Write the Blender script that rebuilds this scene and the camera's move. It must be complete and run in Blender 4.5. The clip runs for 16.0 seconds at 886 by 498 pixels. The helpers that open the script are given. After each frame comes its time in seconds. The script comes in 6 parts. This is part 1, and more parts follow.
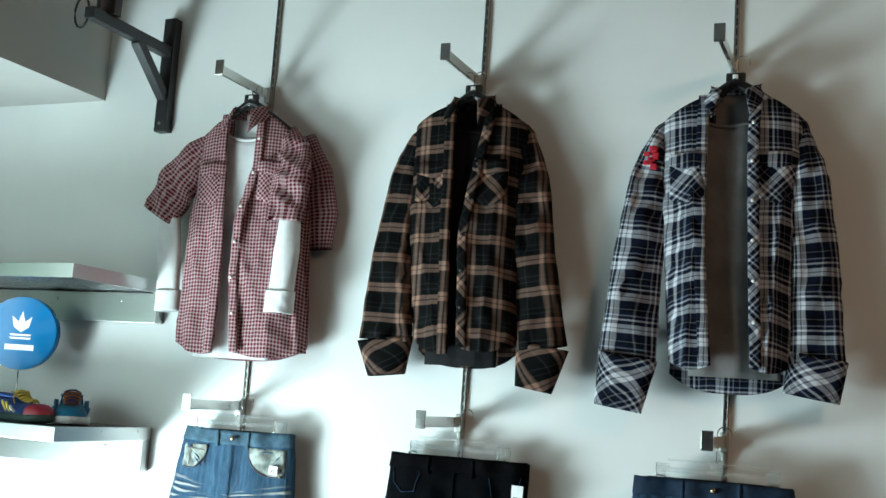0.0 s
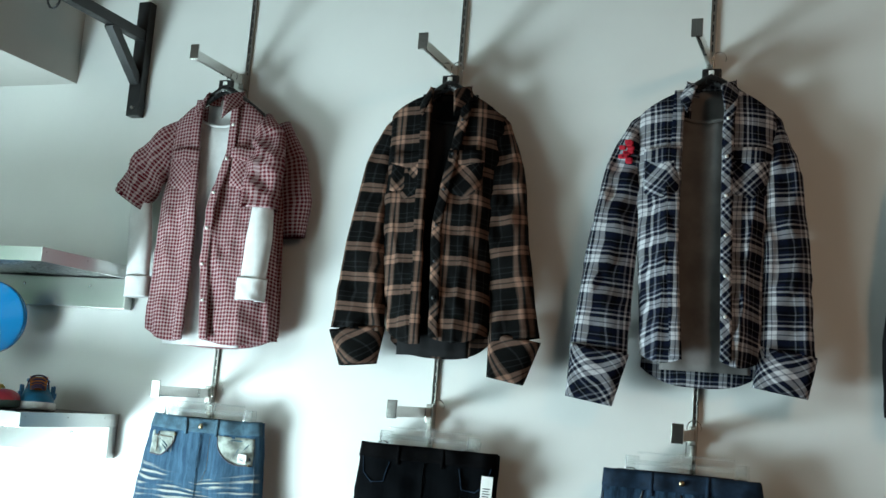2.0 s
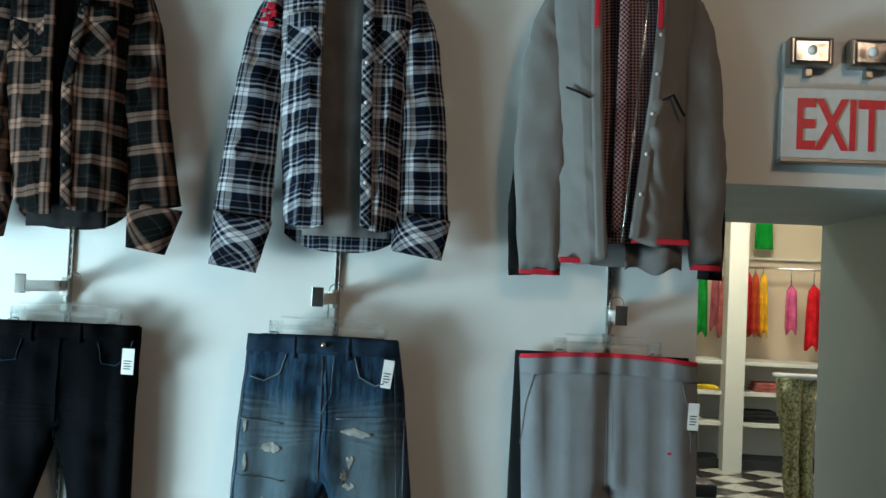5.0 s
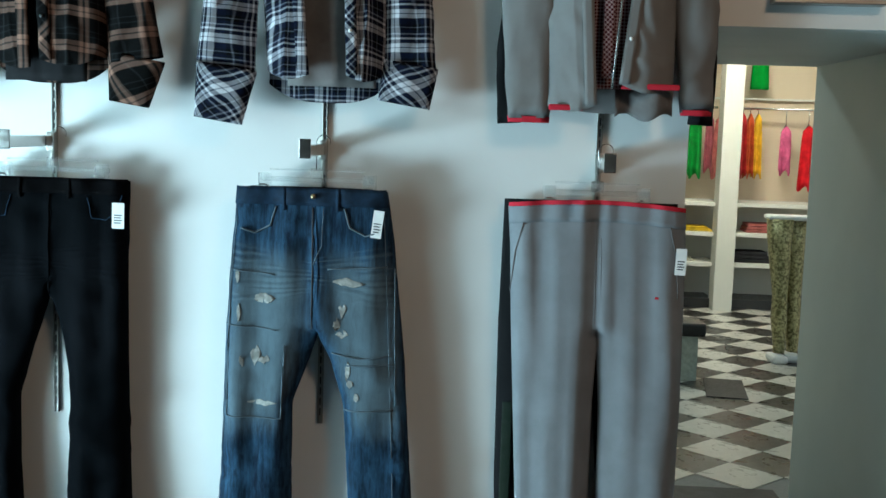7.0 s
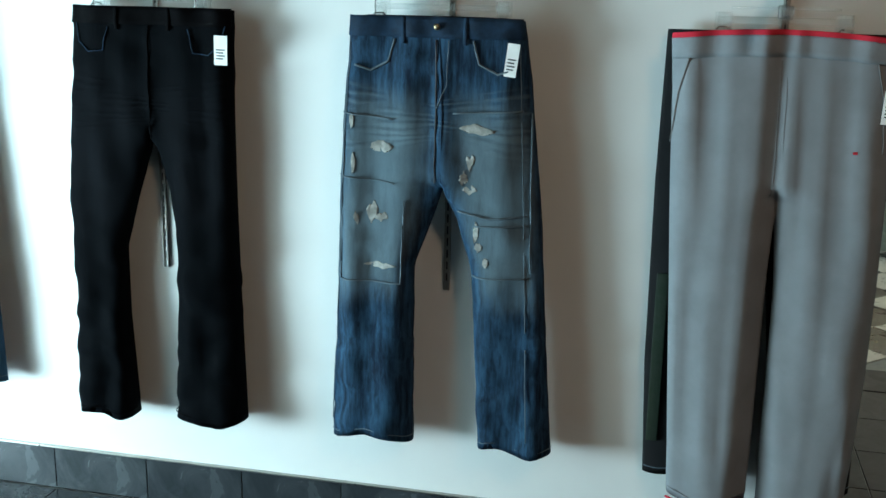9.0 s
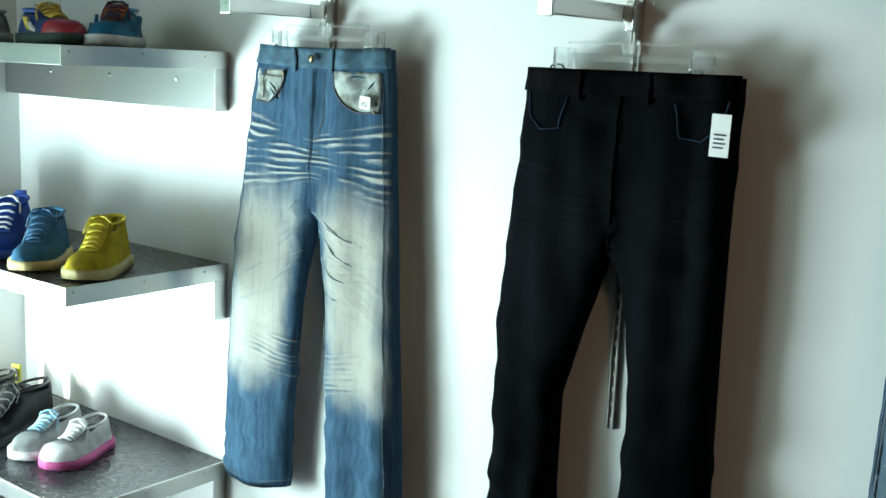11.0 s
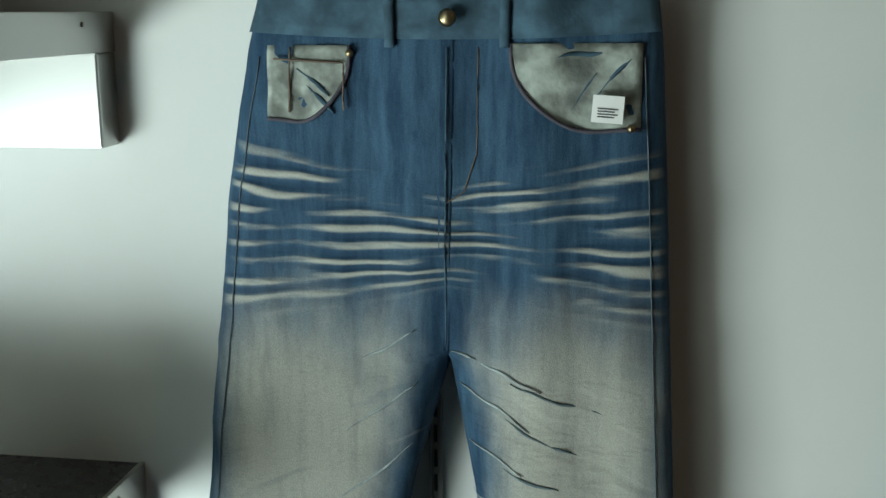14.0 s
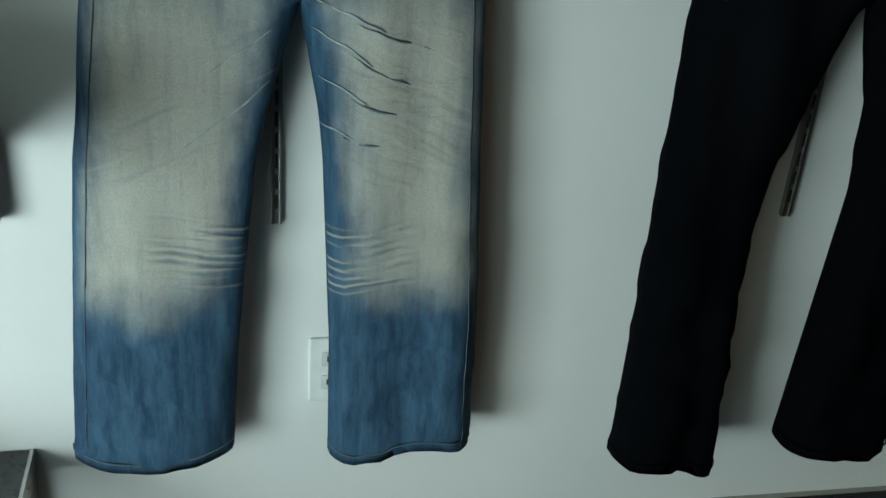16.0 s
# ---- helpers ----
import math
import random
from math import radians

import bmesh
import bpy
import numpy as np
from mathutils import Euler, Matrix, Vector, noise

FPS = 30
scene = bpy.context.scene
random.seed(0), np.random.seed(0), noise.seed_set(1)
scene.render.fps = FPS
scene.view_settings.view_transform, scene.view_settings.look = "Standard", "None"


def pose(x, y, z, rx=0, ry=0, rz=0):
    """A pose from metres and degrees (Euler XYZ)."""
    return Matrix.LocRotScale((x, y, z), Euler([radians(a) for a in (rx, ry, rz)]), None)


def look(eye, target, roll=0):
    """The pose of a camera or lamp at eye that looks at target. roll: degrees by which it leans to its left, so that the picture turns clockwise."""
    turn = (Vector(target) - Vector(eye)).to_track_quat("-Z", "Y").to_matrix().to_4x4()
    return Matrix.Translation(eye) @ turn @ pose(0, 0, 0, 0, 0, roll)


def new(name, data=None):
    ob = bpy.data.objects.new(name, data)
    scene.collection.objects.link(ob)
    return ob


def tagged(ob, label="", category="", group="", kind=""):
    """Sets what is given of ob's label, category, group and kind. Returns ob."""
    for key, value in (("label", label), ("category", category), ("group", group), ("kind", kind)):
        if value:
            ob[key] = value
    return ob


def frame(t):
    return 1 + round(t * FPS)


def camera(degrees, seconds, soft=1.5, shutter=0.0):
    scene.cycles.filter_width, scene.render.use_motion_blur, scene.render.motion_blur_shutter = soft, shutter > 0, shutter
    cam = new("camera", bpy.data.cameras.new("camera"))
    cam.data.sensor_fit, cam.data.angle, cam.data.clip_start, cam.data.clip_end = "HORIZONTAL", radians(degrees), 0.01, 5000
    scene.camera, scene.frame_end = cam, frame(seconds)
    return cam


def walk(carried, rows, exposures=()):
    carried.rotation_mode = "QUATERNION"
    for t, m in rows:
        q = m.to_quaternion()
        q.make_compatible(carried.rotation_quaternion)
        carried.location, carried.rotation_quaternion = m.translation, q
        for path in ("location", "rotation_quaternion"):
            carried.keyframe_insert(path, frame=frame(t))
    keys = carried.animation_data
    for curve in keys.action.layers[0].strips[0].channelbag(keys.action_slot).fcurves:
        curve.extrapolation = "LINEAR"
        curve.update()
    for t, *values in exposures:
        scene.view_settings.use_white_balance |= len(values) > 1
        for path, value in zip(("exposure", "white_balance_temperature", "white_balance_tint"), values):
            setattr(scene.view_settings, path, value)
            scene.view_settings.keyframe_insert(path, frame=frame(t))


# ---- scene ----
cam = camera(44.9, 16.0)
PATH = [
    (0, (2.07, -3.204, 1.628), (1.294, -1.382, 1.906), 3.8),
    (0.5, (2.064, -3.217, 1.626), (1.288, -1.397, 1.917), 4.1),
    (1, (2.057, -3.227, 1.632), (1.266, -1.415, 1.931), 4.3),
    (1.5, (2.062, -3.211, 1.63), (1.27, -1.394, 1.904), 4.3),
    (2, (2.052, -3.203, 1.613), (1.331, -1.358, 1.886), 4.6),
    (2.5, (2.064, -3.186, 1.613), (1.421, -1.312, 1.886), 4.6),
    (3, (2.072, -3.202, 1.595), (1.529, -1.299, 1.884), 4.6),
    (3.5, (2.067, -3.202, 1.604), (1.613, -1.274, 1.881), 4.4),
    (4, (2.1, -3.207, 1.598), (1.753, -1.251, 1.83), 4.4),
    (4.5, (2.091, -3.17, 1.582), (1.916, -1.183, 1.724), 3.4),
    (4.7, (2.109, -3.167, 1.591), (1.966, -1.175, 1.705), 3.0),
    (6.8, (2.144, -3.173, 1.633), (2.071, -1.183, 1.443), 1.9),
    (7, (2.139, -3.158, 1.622), (2.041, -1.172, 1.406), 1.8),
    (7.5, (2.187, -3.126, 1.606), (1.991, -1.158, 1.308), 0.9),
    (8, (2.205, -3.07, 1.565), (1.907, -1.149, 1.096), 0.9),
    (8.5, (2.269, -2.899, 1.486), (1.916, -0.974, 1.074), 1.7),
    (9, (2.212, -2.702, 1.537), (1.792, -0.808, 1.052), 1.2),
    (9.5, (2.234, -2.489, 1.527), (1.439, -0.707, 1.088), 0.2),
    (9.7, (2.209, -2.423, 1.551), (1.291, -0.707, 1.088), 0.8),
    (11.8, (1.423, -1.659, 1.416), (0.179, -0.12, 1.125), 2.8),
    (12, (1.301, -1.635, 1.446), (0.098, -0.081, 1.074), 2.6),
    (12.5, (1.011, -1.47, 1.421), (-0.333, -0.028, 1.081), 0.9),
    (13, (0.697, -1.35, 1.396), (-0.478, 0.242, 1.109), 3.4),
    (13.5, (0.402, -1.346, 1.453), (-0.304, 0.501, 1.153), 2.5),
    (14, (0.194, -1.207, 1.462), (-0.102, 0.723, 1.026), -0.3),
    (14.5, (0.173, -1.097, 1.561), (0.067, 0.782, 0.883), 0.2),
    (15, (-0.002, -1.219, 1.484), (0.229, 0.645, 0.797), 1.3),
    (15.5, (-0.028, -1.331, 1.475), (0.316, 0.447, 0.627), 4.0),
    (15.7, (-0.032, -1.384, 1.473), (0.281, 0.364, 0.554), 4.4),
    (16, (-0.063, -1.429, 1.459), (0.321, 0.296, 0.522), 4.8),
]
walk(cam, [(t, look(eye, target, roll)) for t, eye, target, roll in PATH],
     [(0, 0.5, 6400, 8), (3.5, 0.4, 6300, 8), (4.5, 0.42, 6000, 4), (7, 0.75, 5550, 1), (9.6, 0.68, 6000, 2), (12, -0.32, 6850, 4), (13.5, -0.90, 7150, 12), (14.5, -1.28, 7150, 8), (16, -1.38, 6750, 7)])

# ---- world, sun and large lights ----
world = bpy.data.worlds.new("world")
scene.world = world
world.use_nodes = True
wn = world.node_tree.nodes
sky = wn.new("ShaderNodeTexSky")
sky.sky_type = "NISHITA"
sky.sun_disc = False
sky.sun_elevation = radians(17)
sky.sun_rotation = radians(194)
world.node_tree.links.new(sky.outputs[0], wn["Background"].inputs[0])
wn["Background"].inputs[1].default_value = 0.12

sun_data = bpy.data.lights.new("sun", "SUN")
sun_data.energy, sun_data.angle, sun_data.color = 4.0, radians(0.6), (1.0, 0.95, 0.86)
sun = new("sun", sun_data)
sun.matrix_world = look((-3, -9, 4), (-3 + 0.25, -9 + 1, 4 - 0.3))


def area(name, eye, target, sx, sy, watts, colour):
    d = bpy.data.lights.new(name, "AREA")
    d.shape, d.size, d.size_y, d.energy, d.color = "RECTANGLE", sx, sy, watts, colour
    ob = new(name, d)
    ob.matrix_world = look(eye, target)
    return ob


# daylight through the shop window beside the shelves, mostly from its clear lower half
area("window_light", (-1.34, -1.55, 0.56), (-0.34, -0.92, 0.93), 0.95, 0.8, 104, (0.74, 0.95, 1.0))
area("window_light_upper", (-1.34, -2.1, 1.75), (0.2, -0.8, 1.6), 2.0, 1.3, 36, (0.76, 0.97, 0.97))
# warm lamps in the ceilings of the shop and of the back room
area("shop_lamp", (3.6, -3.0, 3.3), (3.2, -1.6, 0), 0.5, 0.5, 20, (1.0, 0.64, 0.40))
area("back_lamp", (4.1, 5.8, 3.0), (4.4, 6.7, 0), 1.2, 0.5, 52, (1.0, 0.86, 0.64))
# added greenish fill without a known fixture, brightens the doorway side and near floor
area("jamb_fill", (2.7, 3.6, 3.0), (3.1, 3.0, 0), 1.2, 0.3, 16, (0.88, 1.0, 0.92))

# ---- materials ----


def mat(name, colour=(0.5, 0.5, 0.5), rough=0.6, metal=0.0):
    m = bpy.data.materials.new(name)
    m.use_nodes = True
    b = m.node_tree.nodes["Principled BSDF"]
    b.inputs["Base Color"].default_value = (*colour, 1)
    b.inputs["Roughness"].default_value = rough
    b.inputs["Metallic"].default_value = metal
    return m


class Nodes:
    """Shortcuts for building a node tree."""

    def __init__(self, m):
        self.t = m.node_tree
        self.b = self.t.nodes["Principled BSDF"]

    def n(self, kind, **kw):
        node = self.t.nodes.new(kind)
        for k, v in kw.items():
            if k == "operation":
                node.operation = v
            elif k == "data_type":
                node.data_type = v
            elif k == "blend_type":
                node.blend_type = v
        return node

    def link(self, a, b):
        self.t.links.new(a, b)

    def put(self, socket, v):
        if isinstance(v, (int, float)):
            socket.default_value = v
        elif isinstance(v, tuple):
            socket.default_value = (*v, 1) if len(v) == 3 and len(socket.default_value) == 4 else v
        else:
            self.link(v, socket)

    def math(self, op, a, b=0.0, clamp=False):
        node = self.n("ShaderNodeMath", operation=op)
        node.use_clamp = clamp
        self.put(node.inputs[0], a)
        self.put(node.inputs[1], b)
        return node.outputs[0]

    def mix(self, f, a, b, blend="MIX"):
        node = self.n("ShaderNodeMix", data_type="RGBA", blend_type=blend)
        self.put(node.inputs[0], f)
        self.put(node.inputs[6], a)
        self.put(node.inputs[7], b)
        return node.outputs[2]

    def coord(self, which="Object"):
        return self.n("ShaderNodeTexCoord").outputs[which]

    def mapped(self, v, scale=(1, 1, 1), rot=(0, 0, 0), loc=(0, 0, 0)):
        node = self.n("ShaderNodeMapping")
        self.link(v, node.inputs[0])
        node.inputs["Scale"].default_value = scale
        node.inputs["Rotation"].default_value = rot
        node.inputs["Location"].default_value = loc
        return node.outputs[0]

    def noise(self, v, scale, detail=3.0, rough=0.55, dist=0.0):
        node = self.n("ShaderNodeTexNoise")
        self.link(v, node.inputs["Vector"])
        node.inputs["Scale"].default_value = scale
        node.inputs["Detail"].default_value = detail
        node.inputs["Roughness"].default_value = rough
        node.inputs["Distortion"].default_value = dist
        return node.outputs["Fac"]

    def ramp(self, f, lo, hi, a=0.0, b=1.0, smooth=True):
        node = self.n("ShaderNodeMapRange")
        node.interpolation_type = "SMOOTHSTEP" if smooth else "LINEAR"
        self.put(node.inputs[0], f)
        for i, q in enumerate((lo, hi, a, b)):
            node.inputs[i + 1].default_value = q
        return node.outputs[0]

    def split(self, v):
        node = self.n("ShaderNodeSeparateXYZ")
        self.link(v, node.inputs[0])
        return node.outputs

    def bump(self, h, strength, dist=0.002):
        node = self.n("ShaderNodeBump")
        node.inputs["Strength"].default_value = strength
        node.inputs["Distance"].default_value = dist
        self.put(node.inputs["Height"], h)
        self.link(node.outputs[0], self.b.inputs["Normal"])

    def base(self, c):
        self.put(self.b.inputs["Base Color"], c)

    def rough(self, r):
        self.put(self.b.inputs["Roughness"], r)


def painted(name, colour, rough=0.55, vary=0.06, bump=0.08, scale=1.0):
    """Rolled wall paint: fine stipple, faint scuffs."""
    m = mat(name, colour, rough)
    k = Nodes(m)
    co = k.coord()
    big, fine = k.noise(co, 1.7 * scale, 4), k.noise(co, 160 * scale, 2)
    dark = tuple(c * (1 - vary) for c in colour)
    k.base(k.mix(k.ramp(big, 0.35, 0.7), colour, dark))
    k.rough(k.ramp(big, 0.3, 0.7, rough - 0.06, rough + 0.06))
    k.bump(fine, bump, 0.001)
    return m


def metal(name, colour, rough, aniso=(1, 1, 60), vary=1.0):
    """Brushed or plated metal with a stretched grain."""
    m = mat(name, colour, rough, 1.0)
    k = Nodes(m)
    g = k.noise(k.mapped(k.coord(), aniso), 20, 4, 0.6)
    k.rough(k.ramp(g, 0.3, 0.7, max(0.05, rough - 0.08 * vary), rough + 0.1 * vary))
    k.base(k.mix(g, tuple(c * (1 - 0.15 * vary) for c in colour), colour))
    k.bump(g, 0.03 * vary, 0.0005)
    return m


def plain(name, colour, rough=0.5, vary=0.12, scale=40.0, bump=0.1):
    """A thing's plain surface with grain and slight wear at two scales."""
    m = mat(name, colour, rough)
    k = Nodes(m)
    co = k.coord()
    a, b = k.noise(co, scale, 3), k.noise(co, scale * 7, 2)
    k.base(k.mix(k.ramp(a, 0.3, 0.72), tuple(c * (1 - vary) for c in colour), tuple(min(1, c * (1 + vary)) for c in colour)))
    k.rough(k.ramp(a, 0.3, 0.7, max(0.03, rough - 0.07), min(1, rough + 0.07)))
    k.bump(b, bump, 0.001)
    return m


M_WALL = painted("wall_paint", (0.76, 0.77, 0.75), 0.5)
# for surfaces out of view: dark so that they bounce less fill
M_FAR = painted("low_bounce_paint", (0.16, 0.15, 0.14), 0.6)
M_CEIL = painted("ceiling_paint", (0.72, 0.73, 0.7), 0.7)
M_BULK = painted("bulkhead_paint", (0.5, 0.49, 0.46), 0.6)
M_STEEL = metal("brushed_steel", (0.62, 0.62, 0.6), 0.32, (1.5, 60, 60))
M_CHROME = metal("chrome", (0.72, 0.72, 0.7), 0.16, (1, 1, 1))
M_ROD = metal("galvanised_steel", (0.42, 0.41, 0.38), 0.35, (1, 1, 0.2))
M_BLACK = plain("black_paint", (0.012, 0.012, 0.013), 0.4)
M_SHELFTOP = plain("dark_laminate", (0.035, 0.035, 0.038), 0.3, 0.08, 60, 0.03)


def tile_mat(name, colour, vein, rough):
    m = mat(name, colour, rough)
    k = Nodes(m)
    co = k.coord()
    info = k.n("ShaderNodeObjectInfo").outputs["Random"]
    a = k.noise(co, 7, 6, 0.65, 1.2)
    tone = k.mix(k.ramp(a, 0.35, 0.75), colour, vein)
    k.base(k.mix(k.ramp(info, 0, 1, 0.0, 0.35), tone, tuple(c * 0.6 for c in colour)))
    k.rough(k.ramp(a, 0.3, 0.75, rough - 0.06, rough + 0.12))
    k.bump(a, 0.12, 0.003)
    return m


M_SLATE = tile_mat("slate_tile", (0.022, 0.026, 0.03), (0.06, 0.068, 0.074), 0.2)
M_GROUT = plain("grout", (0.2, 0.2, 0.19), 0.8)
M_TILE_D = tile_mat("black_vinyl_tile", (0.022, 0.02, 0.017), (0.035, 0.03, 0.026), 0.3)
M_TILE_L = tile_mat("white_vinyl_tile", (0.5, 0.49, 0.44), (0.42, 0.41, 0.37), 0.3)
M_TILE_B = tile_mat("brown_tile", (0.012, 0.009, 0.007), (0.02, 0.015, 0.011), 0.65)

# ---- mesh helpers ----


def finish(name, bm, material, parent=None, label="", smooth=True, recalc=True):
    if recalc:
        bmesh.ops.recalc_face_normals(bm, faces=bm.faces)
    me = bpy.data.meshes.new(name)
    bm.to_mesh(me)
    bm.free()
    for p in me.polygons:
        p.use_smooth = smooth
    if material:
        me.materials.append(material)
    ob = new(name, me)
    if parent:
        ob.parent = parent
    if label:
        ob["label"] = label
    return ob


def part(name, bm, material, parent, label="", smooth=True):
    return finish(name, bm, material, parent, label, smooth)


def thing(name, m, label, category, group="", kind=""):
    ob = new(name)
    ob.empty_display_size = 0.05
    ob.matrix_world = m
    return tagged(ob, label, category, group, kind)


def box(x0, x1, y0, y1, z0, z1, bevel=0.0, bm=None, m=None):
    """A box between corners, its edges rounded."""
    own = bmesh.new()
    bmesh.ops.create_cube(own, size=1.0)
    for v in own.verts:
        v.co = Vector(((x0 + x1) / 2 + v.co.x * (x1 - x0), (y0 + y1) / 2 + v.co.y * (y1 - y0), (z0 + z1) / 2 + v.co.z * (z1 - z0)))
    if bevel > 0:
        bmesh.ops.bevel(own, geom=own.edges[:], offset=bevel, segments=2, affect="EDGES", profile=0.6)
    if m is not None:
        own.transform(m)
    if bm is None:
        return own
    me = bpy.data.meshes.new("tmp")
    own.to_mesh(me)
    own.free()
    bm.from_mesh(me)
    bpy.data.meshes.remove(me)
    return bm


def tube(points, radius, seg=8, bm=None, radii=None, closed=False):
    """A round bar along points."""
    bm = bm or bmesh.new()
    pts = [Vector(p) for p in points]
    rings = []
    for i, p in enumerate(pts):
        a = pts[max(0, i - 1)]
        b = pts[min(len(pts) - 1, i + 1)]
        if closed:
            a, b = pts[i - 1], pts[(i + 1) % len(pts)]
        d = (b - a).normalized()
        side = d.cross(Vector((0, 0, 1)))
        if side.length < 1e-3:
            side = d.cross(Vector((0, 1, 0)))
        side.normalize()
        up = side.cross(d).normalized()
        r = radii[i] if radii else radius
        rings.append([bm.verts.new(p + (side * math.cos(q) + up * math.sin(q)) * r) for q in [2 * math.pi * j / seg for j in range(seg)]])
    n = len(rings)
    for i in range(n if closed else n - 1):
        a, b = rings[i], rings[(i + 1) % n]
        for j in range(seg):
            bm.faces.new((a[j], a[(j + 1) % seg], b[(j + 1) % seg], b[j]))
    if not closed:
        bm.faces.new(rings[0][::-1])
        bm.faces.new(rings[-1])
    return bm


def structure(name, bm, material, label, smooth=False):
    return tagged(finish(name, bm, material, None, "", smooth), label, "structure", "", "structure")


# ---- the large structure ----
WALL_END = 2.685
wall = structure("wall_north", box(-2.1, WALL_END, 0, 1.55, 0, 3.5), M_WALL, "plain white painted shop wall behind the clothes", )
tagged(wall, "", "wall")
header = structure("wall_header", box(WALL_END, 6.0, 0, 1.55, 1.95, 3.5), M_WALL, "white painted wall above the wide doorway")
tagged(header, "", "wall")
jamb = structure("wall_jamb", box(3.48, 6.0, 0.0, 1.55, 0, 1.95), painted("jamb_paint", (0.66, 0.72, 0.68), 0.35), "pale green-white painted side of the deep doorway")
tagged(jamb, "", "wall")
# west wall with the shop window in it
WEST = -1.40
W_Y0, W_Y1, W_Z0, W_Z1 = -0.30, -4.3, 0.12, 2.6
for nm, q in (("wall_west", (WEST - 0.3, WEST, W_Y0, 0, 0, 2.79)), ("wall_west_sill", (WEST - 0.3, WEST, W_Y1, W_Y0, 0, W_Z0)), ("wall_west_head", (WEST - 0.3, WEST, W_Y1, W_Y0, W_Z1, 2.79)), ("wall_west_end", (WEST - 0.3, WEST, -6.2, W_Y1, 0, 2.79))):
    tagged(structure(nm, box(*q), M_WALL, "white painted wall beside the shop window"), "", "wall")
# unseen shell of the shop, darkened to hold back bounced light
tagged(structure("wall_south", box(WEST - 0.3, 6.0, -6.4, -6.2, 0, 3.5), M_FAR, "unseen wall closing the shop, kept dark to cut bounced light"), "", "wall")
tagged(structure("wall_east", box(6.0, 6.2, -6.4, 0, 0, 3.5), M_FAR, "unseen wall closing the shop, kept dark to cut bounced light"), "", "wall")
tagged(structure("ceiling", box(-0.76, 6.0, -6.2, 0, 3.5, 3.6), M_FAR, "unseen shop ceiling, kept dark to cut bounced light"), "", "ceiling")
tagged(structure("bulkhead", box(WEST - 0.3, -0.76, -6.2, 0, 2.69, 3.6), M_BULK, "grey painted lowered ceiling over the window bay"), "", "ceiling")
# floors
tagged(structure("floor", box(WEST - 0.3, 6.0, -6.2, 0.0, -0.1, -0.006), M_GROUT, "grouted bed of the slate floor"), "", "floor")
tagged(structure("floor_back", box(1.0, 9.0, 0.0, 7.95, -0.1, -0.006), M_GROUT, "bed of the chequered floor"), "", "floor")
ground = structure("ground", box(-60, WEST - 0.3, -60, 60, -0.2, -0.05), plain("pavement_concrete", (0.42, 0.41, 0.39), 0.8, 0.15, 3), "pale concrete pavement outside the shop window")
tagged(ground, "", "ground")
# back room shell
tagged(structure("wall_back", box(1.0, 9.0, 7.85, 8.05, 0, 3.2), painted("cream_paint", (0.62, 0.52, 0.38), 0.6), "cream painted wall of the back room"), "", "wall")
tagged(structure("wall_back_west", box(0.9, 1.0, 1.55, 8.05, 0, 3.2), M_WALL, "plain wall closing the back room"), "", "wall")
tagged(structure("wall_back_east", box(9.0, 9.1, 1.55, 8.05, 0, 3.2), M_WALL, "plain wall closing the back room"), "", "wall")
tagged(structure("ceiling_back", box(1.0, 9.0, 1.55, 8.05, 3.1, 3.2), M_CEIL, "plain ceiling of the back room"), "", "ceiling")

# ---- cloth ----


def uv_of(bm):
    return bm.loops.layers.uv.verify()


def fold(x, z, seed, amp, fx, fz):
    """Soft creases, as a height."""
    return amp * noise.noise(Vector((x * fx + seed * 3.1, z * fz, seed * 1.7)))


def crease(x, z, seed, amp, fx, fz):
    """Sharp hanging creases between flat stretches of cloth, as a height."""
    n = noise.noise(Vector((x * fx + seed * 2.3, z * fz, seed * 0.9)))
    return amp * (0.5 - min(1.0, abs(n) * 2.6) ** 0.6)


def sheet(fn, nu, nv, thick=0.004, turn=0.0, bm=None, shift=(0.0, 0.0)):
    """A piece of cloth with two faces: fn(u, v) gives its front; its weave runs with x and z, turned by turn degrees."""
    bm = bm or bmesh.new()
    lay = uv_of(bm)
    ca, sa = math.cos(radians(turn)), math.sin(radians(turn))
    f, b = [], []
    for j in range(nv + 1):
        rf, rb = [], []
        for i in range(nu + 1):
            p = Vector(fn(i / nu, j / nv))
            rf.append(bm.verts.new(p))
            rb.append(bm.verts.new(p + Vector((0, thick, 0))))
        f.append(rf)
        b.append(rb)

    def face(vs):
        q = bm.faces.new(vs)
        for lp in q.loops:
            x, z = lp.vert.co.x + 0.5 * lp.vert.co.y + shift[0], lp.vert.co.z + 0.3 * lp.vert.co.y + shift[1]
            lp[lay].uv = (x * ca - z * sa, x * sa + z * ca)

    for j in range(nv):
        for i in range(nu):
            face((f[j][i], f[j][i + 1], f[j + 1][i + 1], f[j + 1][i]))
            face((b[j][i], b[j + 1][i], b[j + 1][i + 1], b[j][i + 1]))
    for i in range(nu):
        face((f[0][i], b[0][i], b[0][i + 1], f[0][i + 1]))
        face((f[nv][i], f[nv][i + 1], b[nv][i + 1], b[nv][i]))
    for j in range(nv):
        face((f[j][0], f[j + 1][0], b[j + 1][0], b[j][0]))
        face((f[j][nu], b[j][nu], b[j + 1][nu], f[j + 1][nu]))
    return bm


def table(rows, z, col):
    """A value from rows of (z, values...), eased between them."""
    zs = [r[0] for r in rows][::-1]
    vs = [r[col] for r in rows][::-1]
    return float(np.interp(z, zs, vs))


